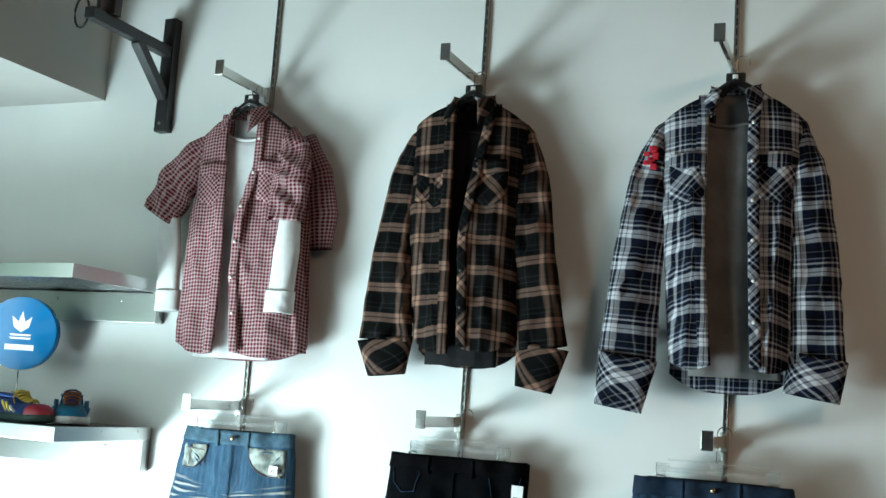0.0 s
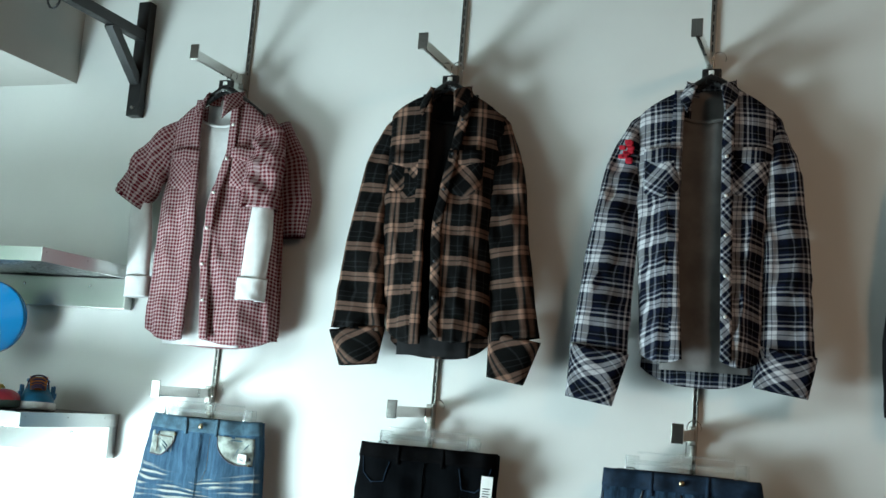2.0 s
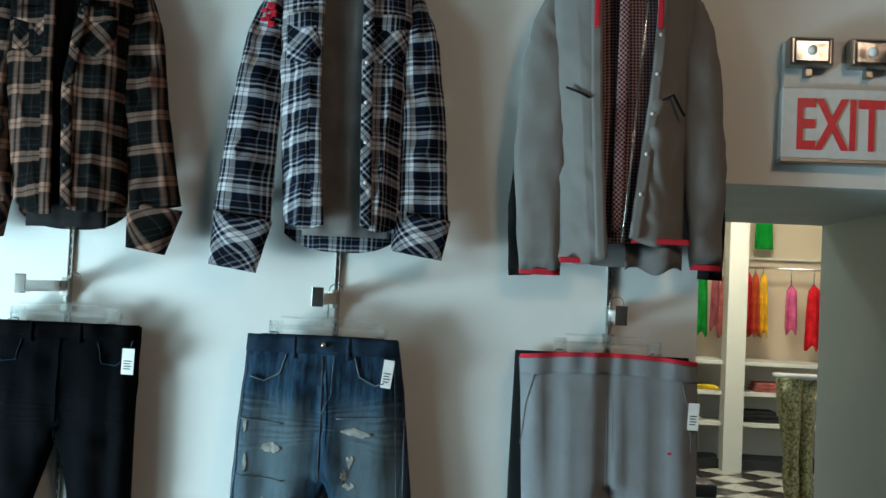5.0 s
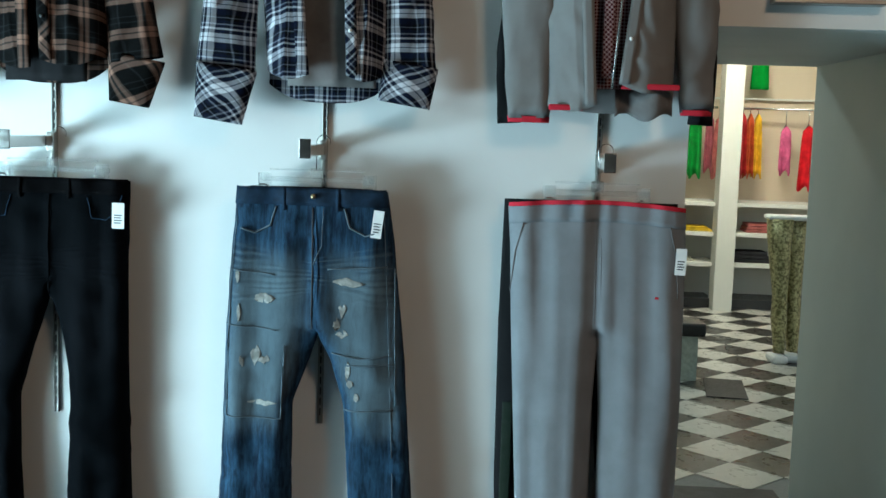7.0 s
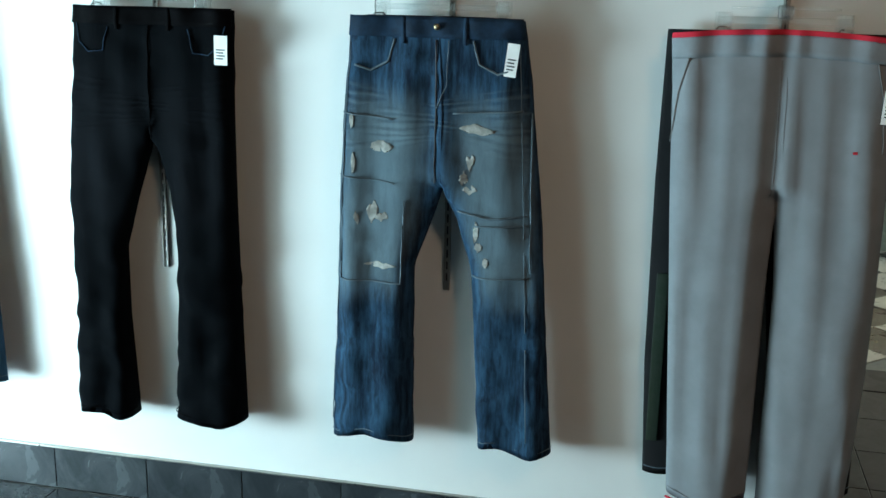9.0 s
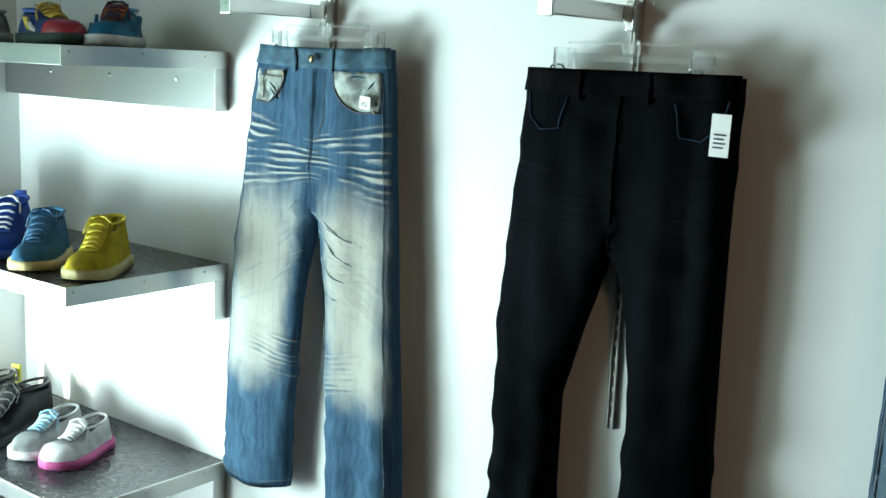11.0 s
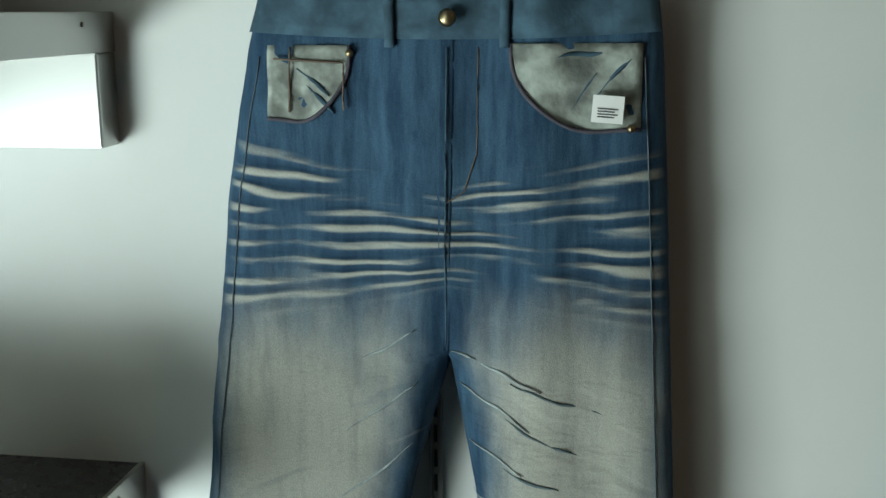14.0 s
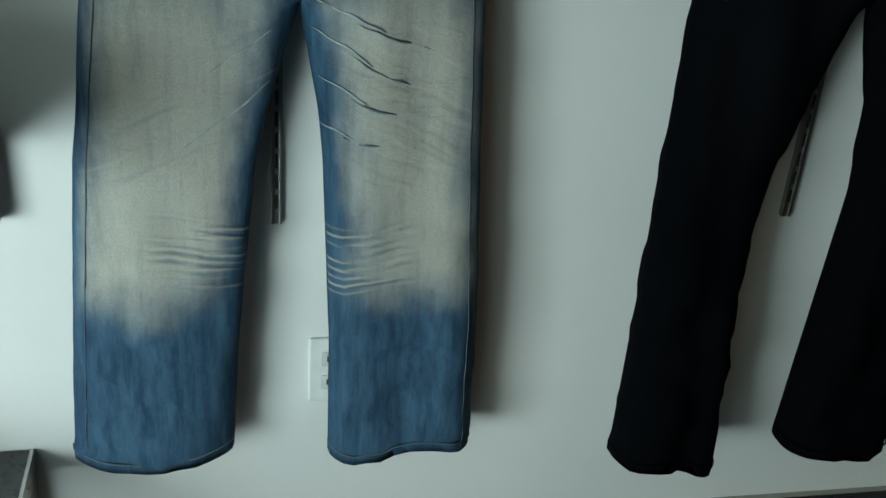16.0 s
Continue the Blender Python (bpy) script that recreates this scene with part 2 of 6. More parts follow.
def sleeve(path, seg=28, steps=44, seed=0, amp=0.006, turn=0.0, bm=None, fx=26, fz=11, cap=True):
    """A tube of cloth along rows of (x, y, z, half width, half depth); its weave runs along it."""
    bm = bm or bmesh.new()
    lay = uv_of(bm)
    rows = np.array(path, float)
    t = np.linspace(0, 1, len(rows))
    ca, sa = math.cos(radians(turn)), math.sin(radians(turn))
    slim = (lambda k: 0.74 + 0.26 * min(1.0, k * 1.5)) if len(path) > 3 else (lambda k: 1.0)
    rings, vv = [], []
    length, last = 0.0, None
    for j in range(steps + 1):
        q = j / steps
        c = [float(np.interp(q, t, rows[:, k])) for k in range(5)]
        d = [float(np.interp(min(1, q + 0.03), t, rows[:, k]) - np.interp(max(0, q - 0.03), t, rows[:, k])) for k in range(3)]
        tx, tz = d[0], d[2]
        ln = math.hypot(tx, tz) or 1
        nx, nz = -tz / ln, tx / ln
        p = Vector(c[:3])
        if last is not None:
            length += (p - last).length
        last = p
        ring = []
        for i in range(seg):
            a = 2 * math.pi * i / seg
            e = math.copysign(abs(math.cos(a)) ** 0.8, math.cos(a)), math.copysign(abs(math.sin(a)) ** 0.8, math.sin(a))
            w = c[3] * slim(q) * e[0] * (-1 if nx < 0 else 1)
            g = fold(p.x + w, p.z, seed + (2 if e[1] < 0 else 0), amp, fx, fz) + fold(p.x + w, p.z + 0.7 * w, seed + 5, amp * 0.6, 9, 24) + crease(p.x + w, p.z + 0.6 * w, seed + 8, amp * 0.7, 4, 13) + crease(p.x + w, p.z, seed + 11, amp * 0.7, 13, 1.5)
            ring.append(bm.verts.new((p.x + nx * w + g * 0.4, p.y - c[4] * 0.60 * e[1] - g, p.z + nz * w)))
        rings.append(ring)
        vv.append((length, c[3]))
    for j in range(steps):
        for i in range(seg):
            k = (i + 1) % seg
            q = bm.faces.new((rings[j][i], rings[j][k], rings[j + 1][k], rings[j + 1][i]))
            for lp, (jj, ii) in zip(q.loops, ((j, i), (j, i + 1), (j + 1, i + 1), (j + 1, i))):
                u = (ii / seg) * 0.30 + 0.4 * (rings[jj][ii % seg].co.y - 0.0)
                v = -vv[jj][0]
                lp[lay].uv = (u * ca - v * sa, u * sa + v * ca)
    if cap:
        for ring in (rings[0], rings[-1]):
            # turned-in edge with a dark inside
            c = sum((v.co for v in ring), Vector()) / seg
            inner = [bm.verts.new(c + (v.co - c) * 0.86 + Vector((0, 0, 0.012 if ring is rings[-1] else -0.012))) for v in ring]
            for i in range(seg):
                k = (i + 1) % seg
                bm.faces.new((ring[i], ring[k], inner[k], inner[i]))
            bm.faces.new(inner)
    return bm


def cloth_mat(name, colour, rough=0.85, vary=0.12, weave=900.0, sheen=0.15, relief=0.25):
    m = mat(name, colour, rough)
    k = Nodes(m)
    uv = k.coord("Object")
    a, w = k.noise(uv, 9, 5, 0.6), k.noise(k.mapped(uv, (1, 1, 0.5)), weave, 2)
    k.base(k.mix(k.ramp(a, 0.3, 0.72), tuple(c * (1 - vary) for c in colour), tuple(min(1, c * (1 + vary)) for c in colour)))
    k.b.inputs["Sheen Weight"].default_value = 0.0
    k.b.inputs["Specular IOR Level"].default_value = 0.12
    k.bump(k.math("ADD", k.math("MULTIPLY", w, 0.35), a), relief, 0.002)
    return m


def plaid(name, period, warp, weft, base, rough=0.85, fuzz=0.3, wob_size=0.008, depth=0.0, gain=2.0):
    """Woven check: the mean of its warp and its weft, each a base colour with stripes (centre, half width, colour) as shares of the period."""
    m = mat(name, base, rough)
    k = Nodes(m)
    uv = k.coord("UV")
    wob = k.n("ShaderNodeTexNoise")
    k.link(uv, wob.inputs["Vector"])
    wob.inputs["Scale"].default_value = 9.0
    off = k.n("ShaderNodeVectorMath", operation="MULTIPLY_ADD")
    k.link(wob.outputs["Color"], off.inputs[0])
    off.inputs[1].default_value = (wob_size, wob_size, 0.0)
    k.link(uv, off.inputs[2])
    s = k.split(off.outputs[0])
    sides = []
    for axis, stripes in ((0, warp), (1, weft)):
        col = base
        f = k.math("FRACT", k.math("DIVIDE", k.math("ADD", s[axis], 10.0), period))
        for c, h, colour in stripes:
            d = k.math("ABSOLUTE", k.math("SUBTRACT", f, c))
            col = k.mix(k.ramp(d, h + 0.015, max(0.0, h - 0.015)), col, colour)
        sides.append(col)
    col = k.mix(0.5, sides[0], sides[1])
    if depth:
        # yarns of one colour reinforce each other where they cross
        col = k.mix(depth, col, k.mix(1.0, col, (gain, gain, gain), "MULTIPLY"), "MULTIPLY")
    # napped where it is rubbed, with grain in the yarn
    nap = k.noise(k.coord("Object"), 26, 4)
    grain = k.noise(k.coord("Object"), 420, 2)
    col = k.mix(k.ramp(grain, 0.3, 0.75, 0.0, fuzz), col, k.mix(0.5, col, (0.0, 0.0, 0.0)))
    col = k.mix(k.ramp(nap, 0.45, 0.75, 0.0, 0.35), col, k.mix(0.6, col, (0.0, 0.0, 0.0)))
    k.base(col)
    k.b.inputs["Specular IOR Level"].default_value = 0.1
    k.bump(k.math("ADD", k.math("MULTIPLY", grain, 0.4), k.noise(k.coord("Object"), 22, 4)), 0.35, 0.003)
    return m


M_GING = plaid("red_gingham", 0.0125, [(0.5, 0.22, (0.47, 0.34, 0.35))], [(0.5, 0.22, (0.47, 0.34, 0.35))], (0.11, 0.006, 0.014), fuzz=0.2, wob_size=0.003)
M_GING2 = plaid("wine_gingham", 0.0095, [(0.5, 0.22, (0.4, 0.3, 0.31))], [(0.5, 0.22, (0.4, 0.3, 0.31))], (0.07, 0.006, 0.011), fuzz=0.2, wob_size=0.003)
TAN = (0.37, 0.255, 0.205)
BLUEGREY = (0.05, 0.052, 0.055)
BLK = (0.003, 0.0028, 0.003)
M_BROWN = plaid("brown_flannel", 0.098, [(0.28, 0.17, (0.19, 0.14, 0.115)), (0.20, 0.045, TAN), (0.37, 0.045, TAN), (0.285, 0.02, BLUEGREY), (0.72, 0.022, BLUEGREY)], [(0.30, 0.15, TAN), (0.30, 0.02, (0.12, 0.09, 0.075)), (0.62, 0.018, BLUEGREY), (0.78, 0.018, BLUEGREY)], BLK, depth=0.68, gain=2.0)
WHT = (0.56, 0.56, 0.58)
NVY = (0.006, 0.011, 0.036)
NAVY = [(0.25, 0.13, WHT), (0.25, 0.012, (0.12, 0.13, 0.17)), (0.52, 0.03, WHT), (0.66, 0.022, (0.3, 0.31, 0.35)), (0.86, 0.09, (0.002, 0.003, 0.006)), (0.86, 0.015, (0.22, 0.23, 0.26))]
M_NAVY = plaid("navy_plaid", 0.094, NAVY, NAVY, NVY, depth=0.6, gain=1.9)
M_TEE_W = cloth_mat("white_jersey", (0.72, 0.72, 0.72))
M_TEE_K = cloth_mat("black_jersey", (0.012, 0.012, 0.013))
M_TEE_G = cloth_mat("grey_jersey", (0.16, 0.152, 0.148), vary=0.2)
M_FLEECE = cloth_mat("grey_fleece", (0.20, 0.195, 0.19), vary=0.06, sheen=0.3, relief=0.35)
M_TRACK = cloth_mat("grey_sweat_cloth", (0.215, 0.228, 0.245), vary=0.08, sheen=0.3)
M_RED = cloth_mat("red_trim", (0.5, 0.025, 0.045))
M_DARKIN = cloth_mat("dark_lining", (0.01, 0.01, 0.011))
M_HANGER = plain("black_plastic", (0.012, 0.012, 0.013), 0.3)
M_WIRE = metal("hook_wire", (0.6, 0.6, 0.58), 0.22, (1, 1, 1))
M_TAG = plain("white_card", (0.82, 0.82, 0.8), 0.6, 0.04)
M_INK = plain("dark_ink", (0.03, 0.03, 0.035), 0.6)

M_CLEAR = mat("clear_plastic", (0.95, 0.97, 0.97), 0.08)
M_CLEAR.node_tree.nodes["Principled BSDF"].inputs["Transmission Weight"].default_value = 0.92
M_CLEAR.node_tree.nodes["Principled BSDF"].inputs["IOR"].default_value = 1.18


def hook(parent, top, neck):
    """The wire hook of a hanger, from its neck up and over the arm."""
    r = 0.02
    pts = [neck, (neck[0], neck[1], top - r * 1.2)]
    for i in range(9):
        a = math.pi * (1.0 - i / 8 * 1.15)
        pts.append((neck[0] + r + r * math.cos(a), neck[1], top - r + r * math.sin(a) + 0.004))
    return part("hook", tube(pts, 0.0016, 6), M_WIRE, parent, "thin bent wire hook")


def shirt_hanger(x, y, z, top):
    """A broad black plastic clothes hanger with a wire hook."""
    h = thing("shirt_hanger", pose(x, y, z), "black plastic clothes hanger hooked on a steel arm", "hanger", "hangers with shirts")
    bm = bmesh.new()
    pts, rad = [], []
    for i in range(21):
        q = -1 + i / 10
        pts.append((q * 0.16, 0.01 * abs(q), 0.045 - 0.10 * abs(q) ** 1.1))
        rad.append(0.017 - 0.009 * abs(q))
    tube(pts, 0.015, 10, bm, rad)
    part("body", bm, M_HANGER, h)
    part("neck_block", box(-0.028, 0.028, -0.008, 0.008, 0.045, 0.075, 0.006), M_HANGER, h)
    part("size_disc", box(-0.008, 0.008, -0.0105, -0.0085, 0.052, 0.068, 0.002), M_TAG, h, "small white size mark")
    hook(h, top - z, (0, 0, 0.07))
    return h


# Every shirt is laid out in its own metres from its hanger: x across, z down from the collar top.


def shirt(name, label, x0, z0, yb, body, hem_l, hem_r, cloth, opening, tee, tee_hem, left, right, cuffs, seed, back_drop, pockets=True, collar=True, group="shirts on the wall"):
    s = thing(name, pose(x0, yb, z0), label, "shirt", group)
    xl, xr = lambda z: table(body, z, 1), lambda z: table(body, z, 2)

    def bulge(x, z):
        a, b = xl(z), xr(z)
        q = (x - (a + b) / 2) / max(0.05, (b - a) / 2)
        d = table(body, z, 3) * (1.0 if cloth is M_FLEECE else 0.78)
        return -d * math.sqrt(max(0.0, 1 - min(1, abs(q)) ** 2.4))

    def drape(x, z):
        deep = 0.45 if cloth is M_FLEECE else 1.0
        return deep * (fold(x, z * 0.35, seed, 0.026, 13, 2.0) + crease(x + 0.08 * z, z, seed + 2, 0.020, 8, 0.9))

    def top(x):
        # the shoulder line falls away from the neck
        side = body[0][1] if x < 0 else body[0][2]
        q = min(1.0, max(0.0, (abs(x) - 0.06) / max(0.01, abs(side) - 0.06)))
        return -0.008 - 0.066 * q ** 1.5

    def front(u, v, left_side):
        hem = hem_l if left_side else hem_r
        zz = -0.03 + v * (hem[0] + 0.03)
        o = table(opening, zz, 1 if left_side else 2)
        e = xl(zz) if left_side else xr(zz)
        x = e + (o - e) * u
        zt = top(x)
        zb = hem[0] + (hem[1] - hem[0]) * u - 0.02 * math.sin(math.pi * u)
        z = zt + (zb - zt) * v
        y = bulge(x, z) - 0.006
        grow = min(1.0, v * 2.5)
        y -= 0.012 * grow + grow * (drape(x, z) + crease(x + 0.5 * z, z - 0.4 * x, seed + 4, 0.007, 5, 9) + fold(x, z + 0.6 * x, seed + 7, 0.008, 24, 19))
        return (x, y, z)

    fl = part("front_panel", sheet(lambda u, v: front(u, v, True), 36, 60), cloth, s)
    fr = part("front_panel", sheet(lambda u, v: front(1 - u, v, False), 36, 60, shift=(0.02, 0.013)), cloth, s)

    def back(u, v):
        z1 = -0.02 + v * (min(hem_l[0], hem_r[0]) - back_drop + 0.02)
        x = xl(z1) * 0.97 + (xr(z1) - xl(z1)) * 0.97 * u
        z = top(x) * (1 - v) + z1 * v + 0.05 * (abs(2 * u - 1) ** 3) * max(0, v - 0.7) / 0.3
        return (x, 0.004 + fold(x, z * 0.4, seed + 9, 0.012, 14, 3), z)

    part("back_panel", sheet(back, 20, 30, shift=(0.01, 0.03)), cloth, s)

    def inner(u, v):
        zt = -0.1 + 0.055 * (2 * u - 1) ** 2
        z = zt + (tee_hem - zt) * v
        w = min(0.155, (xr(z) - xl(z)) * 0.36)
        c = (table(opening, z, 1) + table(opening, z, 2)) / 2
        x = c + (2 * u - 1) * w
        y = min(bulge(x, z) + 0.034, -0.012) - fold(x, z * 0.3, seed + 12, 0.013, 24, 2)
        return (x, y, z)

    tee_ob = part("undershirt", sheet(inner, 20, 30), tee[0], s, tee[1])
    part("neckband", tube([inner(i / 14, 0) for i in range(15)], 0.006, 6), tee[0], tee_ob)
    part("inner_back", sheet(lambda u, v: ((2 * u - 1) * 0.085, 0.0, -0.0 - 0.13 * v), 8, 6), tee[0] if tee[2] else M_DARKIN, tee_ob)

    for side, rows in (("l", left), ("r", right)):
        sl = part("sleeve", sleeve(rows, seed=seed + (20 if side == "l" else 27), amp=0.009 if cloth is M_FLEECE else 0.02), cloth, s)
    for rows, material, lab, turn in cuffs:
        part("cuff", sleeve(rows, steps=12, seed=seed + 31, amp=0.007, turn=turn), material, s, lab)
    if collar:
        for sgn in (-1, 1):
            ox = table(opening, -0.06, 1 if sgn < 0 else 2)

            def leaf(u, v, sgn=sgn, ox=ox):
                # from the back of the neck round the side to the collar point
                a = math.pi * (0.5 - 0.92 * u)
                rx, ry = 0.066 + 0.016 * v, 0.052 + 0.018 * v
                x = sgn * (rx * math.cos(a)) if u < 0.6 else sgn * (rx * math.cos(a) * 0.55 + 0.45 * (rx * 0.8))
                y = -0.035 + ry * math.sin(a)
                z = 0.028 - 0.012 * u - 0.05 * max(0.0, u - 0.45) ** 1.2 - v * (0.036 + 0.055 * u ** 2.5)
                return (x + sgn * 0.012 * v * u, min(y, 0.012) - 0.02 * v * u, z)

            part("collar", sheet(leaf, 22, 6, 0.004, turn=20 * sgn), cloth, s)
        part("collar_stand", sheet(lambda u, v: (0.072 * math.sin((u - 0.5) * 3.0), 0.006 - 0.04 * (1 - math.cos((u - 0.5) * 3.0)), 0.024 - 0.045 * v), 16, 3, 0.004), cloth, s)
    if pockets:
        for sgn, px in ((-1, pockets[0]), (1, pockets[1])):
            def pocket(u, v, px=px, sgn=sgn):
                x = px + (u - 0.5) * 0.105
                z = pockets[2] - v * (0.12 + 0.018 * (1 - abs(2 * u - 1)))
                return (x, bulge(x, z) - 0.020 - drape(x, z), z)

            part("pocket", sheet(pocket, 6, 6, 0.006, turn=45), cloth, s)
            part("pocket_flap", sheet(lambda u, v, px=px: (px + (u - 0.5) * 0.112, bulge(px + (u - 0.5) * 0.112, pockets[2]) - 0.026 - drape(px + (u - 0.5) * 0.112, pockets[2]), pockets[2] + 0.012 - v * (0.035 + 0.014 * (1 - abs(2 * u - 1)))), 6, 3, 0.004), cloth, s)
    # placket edges with their buttons
    for sgn, panel in ((0, fl), (1, fr)):
        def edge(u, v, sgn=sgn):
            p = front(1.0 - 0.001, v, sgn == 0)
            return (p[0] + (u - (1 if sgn == 0 else 0)) * 0.032, p[1] - 0.005, p[2])

        strip = part("placket", sheet(edge, 3, 40, 0.004, turn=45 if sgn == 1 and name != "gingham_shirt" else 0), cloth, panel)
        if sgn == 1:
            for i in range(6):
                p = Vector(front(0.999, 0.12 + 0.145 * i, False)) + Vector((0.014, -0.008, 0))
                b = bmesh.new()
                bmesh.ops.create_cone(b, cap_ends=True, segments=12, radius1=0.0055, radius2=0.005, depth=0.003)
                b.transform(Matrix.Translation(p) @ pose(0, 0, 0, 90))
                part("button", b, M_TAG if seed != 2 else M_INK, panel)
    return s


SH_Z = 2.585
TOPZ = 2.675
YB = -0.065

# red gingham short-sleeved shirt over a long-sleeved white one
shirt_hanger(-0.02, YB - 0.035, SH_Z - 0.03 + 0.018, TOPZ)
shirt("gingham_shirt", "red and white gingham short-sleeved shirt open over a white tee", -0.02, SH_Z, YB,
      [(0.0, -0.175, 0.165, 0.05), (-0.1, -0.20, 0.19, 0.075), (-0.4, -0.225, 0.245, 0.09), (-0.83, -0.225, 0.29, 0.09)],
      (-0.815, -0.85), (-0.835, -0.845), M_GING,
      [(0.0, -0.07, 0.04), (-0.13, -0.07, 0.055), (-0.22, -0.062, 0.055), (-0.40, -0.038, 0.02), (-0.6, -0.036, 0.006), (-0.83, -0.042, 0.036)],
      (M_TEE_W, "white cotton undershirt", True), -0.865,
      [(-0.14, 0.0, -0.065, 0.04, 0.03), (-0.215, -0.01, -0.14, 0.075, 0.05), (-0.295, -0.015, -0.25, 0.088, 0.055), (-0.362, -0.02, -0.365, 0.076, 0.05)],
      [(0.14, 0.0, -0.065, 0.04, 0.03), (0.19, -0.03, -0.14, 0.065, 0.06), (0.205, -0.06, -0.25, 0.07, 0.065), (0.203, -0.078, -0.40, 0.064, 0.066)],
      [([(-0.30, 0.002, -0.27, 0.025, 0.015), (-0.315, -0.012, -0.37, 0.046, 0.032), (-0.298, -0.02, -0.5, 0.048, 0.04), (-0.285, -0.02, -0.665, 0.042, 0.035)], M_TEE_W, "long white cotton sleeve", 0),
       ([(-0.285, -0.02, -0.635, 0.048, 0.042), (-0.283, -0.02, -0.71, 0.050, 0.042)], M_TEE_W, "rolled white cuff", 0),
       ([(0.21, -0.03, -0.25, 0.02, 0.012), (0.214, -0.062, -0.36, 0.042, 0.03), (0.225, -0.085, -0.5, 0.046, 0.045), (0.218, -0.09, -0.665, 0.043, 0.04)], M_TEE_W, "long white cotton sleeve", 0),
       ([(0.218, -0.09, -0.635, 0.052, 0.05), (0.215, -0.09, -0.71, 0.053, 0.048)], M_TEE_W, "rolled white cuff", 0),
       ([(0.20, 0.02, -0.09, 0.05, 0.03), (0.26, 0.02, -0.22, 0.065, 0.035), (0.28, 0.02, -0.36, 0.07, 0.035), (0.285, 0.02, -0.48, 0.05, 0.03)], M_GING, "", 0)],
      1, 0.035, (-0.115, 0.135, -0.20))

# brown flannel
shirt_hanger(0.82, YB - 0.035, SH_Z - 0.042 + 0.018, TOPZ)
shirt("flannel_shirt", "brown, black and tan plaid flannel shirt hanging half open", 0.82, SH_Z - 0.005, YB,
      [(0.0, -0.205, 0.175, 0.05), (-0.1, -0.205, 0.19, 0.075), (-0.4, -0.20, 0.19, 0.095), (-0.80, -0.155, 0.185, 0.10)],
      (-0.765, -0.81), (-0.775, -0.79), M_BROWN,
      [(0.0, -0.055, 0.05), (-0.10, -0.045, 0.055), (-0.25, -0.035, 0.03), (-0.44, -0.03, 0.0), (-0.80, -0.012, 0.02)],
      (M_TEE_K, "black cotton undershirt", False), -0.845,
      [(-0.145, 0.0, -0.066, 0.024, 0.022), (-0.19, -0.006, -0.11, 0.044, 0.04), (-0.212, -0.012, -0.18, 0.055, 0.045), (-0.225, -0.01, -0.25, 0.062, 0.055), (-0.245, -0.03, -0.50, 0.075, 0.055), (-0.255, -0.03, -0.775, 0.092, 0.05)],
      [(0.135, 0.0, -0.066, 0.024, 0.022), (0.172, -0.006, -0.11, 0.042, 0.04), (0.19, -0.012, -0.18, 0.05, 0.045), (0.207, -0.02, -0.25, 0.058, 0.06), (0.232, -0.03, -0.50, 0.066, 0.06), (0.272, -0.03, -0.78, 0.078, 0.05)],
      [([(-0.255, -0.03, -0.77, 0.097, 0.05), (-0.242, -0.03, -0.885, 0.064, 0.045)], M_BROWN, "", 38),
       ([(0.272, -0.03, -0.77, 0.084, 0.052), (0.25, -0.03, -0.905, 0.058, 0.045)], M_BROWN, "", 38)],
      2, 0.075, (-0.115, 0.092, -0.215))

# navy plaid over a grey tee
shirt_hanger(1.64, YB - 0.035, SH_Z - 0.05 + 0.018, TOPZ)
navy = shirt("plaid_shirt", "navy, white and grey plaid shirt open over a grey tee", 1.64, SH_Z - 0.014, YB,
             [(0.0, -0.205, 0.175, 0.05), (-0.1, -0.21, 0.19, 0.075), (-0.4, -0.20, 0.185, 0.095), (-0.80, -0.175, 0.175, 0.10)],
             (-0.785, -0.80), (-0.79, -0.80), M_NAVY,
             [(0.0, -0.07, 0.05), (-0.15, -0.07, 0.042), (-0.3, -0.068, 0.046), (-0.5, -0.062, 0.054), (-0.80, -0.036, 0.066)],
             (M_TEE_G, "grey cotton undershirt", True), -0.83,
             [(-0.15, 0.0, -0.062, 0.024, 0.022), (-0.20, -0.006, -0.11, 0.048, 0.04), (-0.222, -0.012, -0.18, 0.06, 0.045), (-0.24, -0.01, -0.25, 0.068, 0.055), (-0.268, -0.03, -0.50, 0.075, 0.055), (-0.288, -0.035, -0.79, 0.086, 0.05)],
             [(0.135, 0.0, -0.062, 0.024, 0.022), (0.172, -0.006, -0.11, 0.042, 0.04), (0.187, -0.012, -0.18, 0.05, 0.045), (0.203, -0.02, -0.25, 0.055, 0.06), (0.232, -0.03, -0.50, 0.066, 0.06), (0.24, -0.03, -0.78, 0.074, 0.05)],
             [([(-0.285, -0.035, -0.78, 0.088, 0.055), (-0.308, -0.04, -0.935, 0.07, 0.045)], M_NAVY, "", 42),
              ([(0.24, -0.03, -0.76, 0.08, 0.055), (0.222, -0.03, -0.875, 0.074, 0.045)], M_NAVY, "", 42)],
             3, 0.085, (-0.125, 0.122, -0.20))
bm = bmesh.new()
rng = random.Random(5)
for i in range(12):
    x = -0.236 + rng.uniform(-0.014, 0.014)
    z = -0.165 - i * 0.005 + rng.uniform(-0.004, 0.004)
    box(x - 0.010, x + 0.010, -0.052, -0.040, z - 0.006, z + 0.006, 0.003, bm)
part("sleeve_patch", bm, M_RED, navy, "small red embroidered sleeve patch")

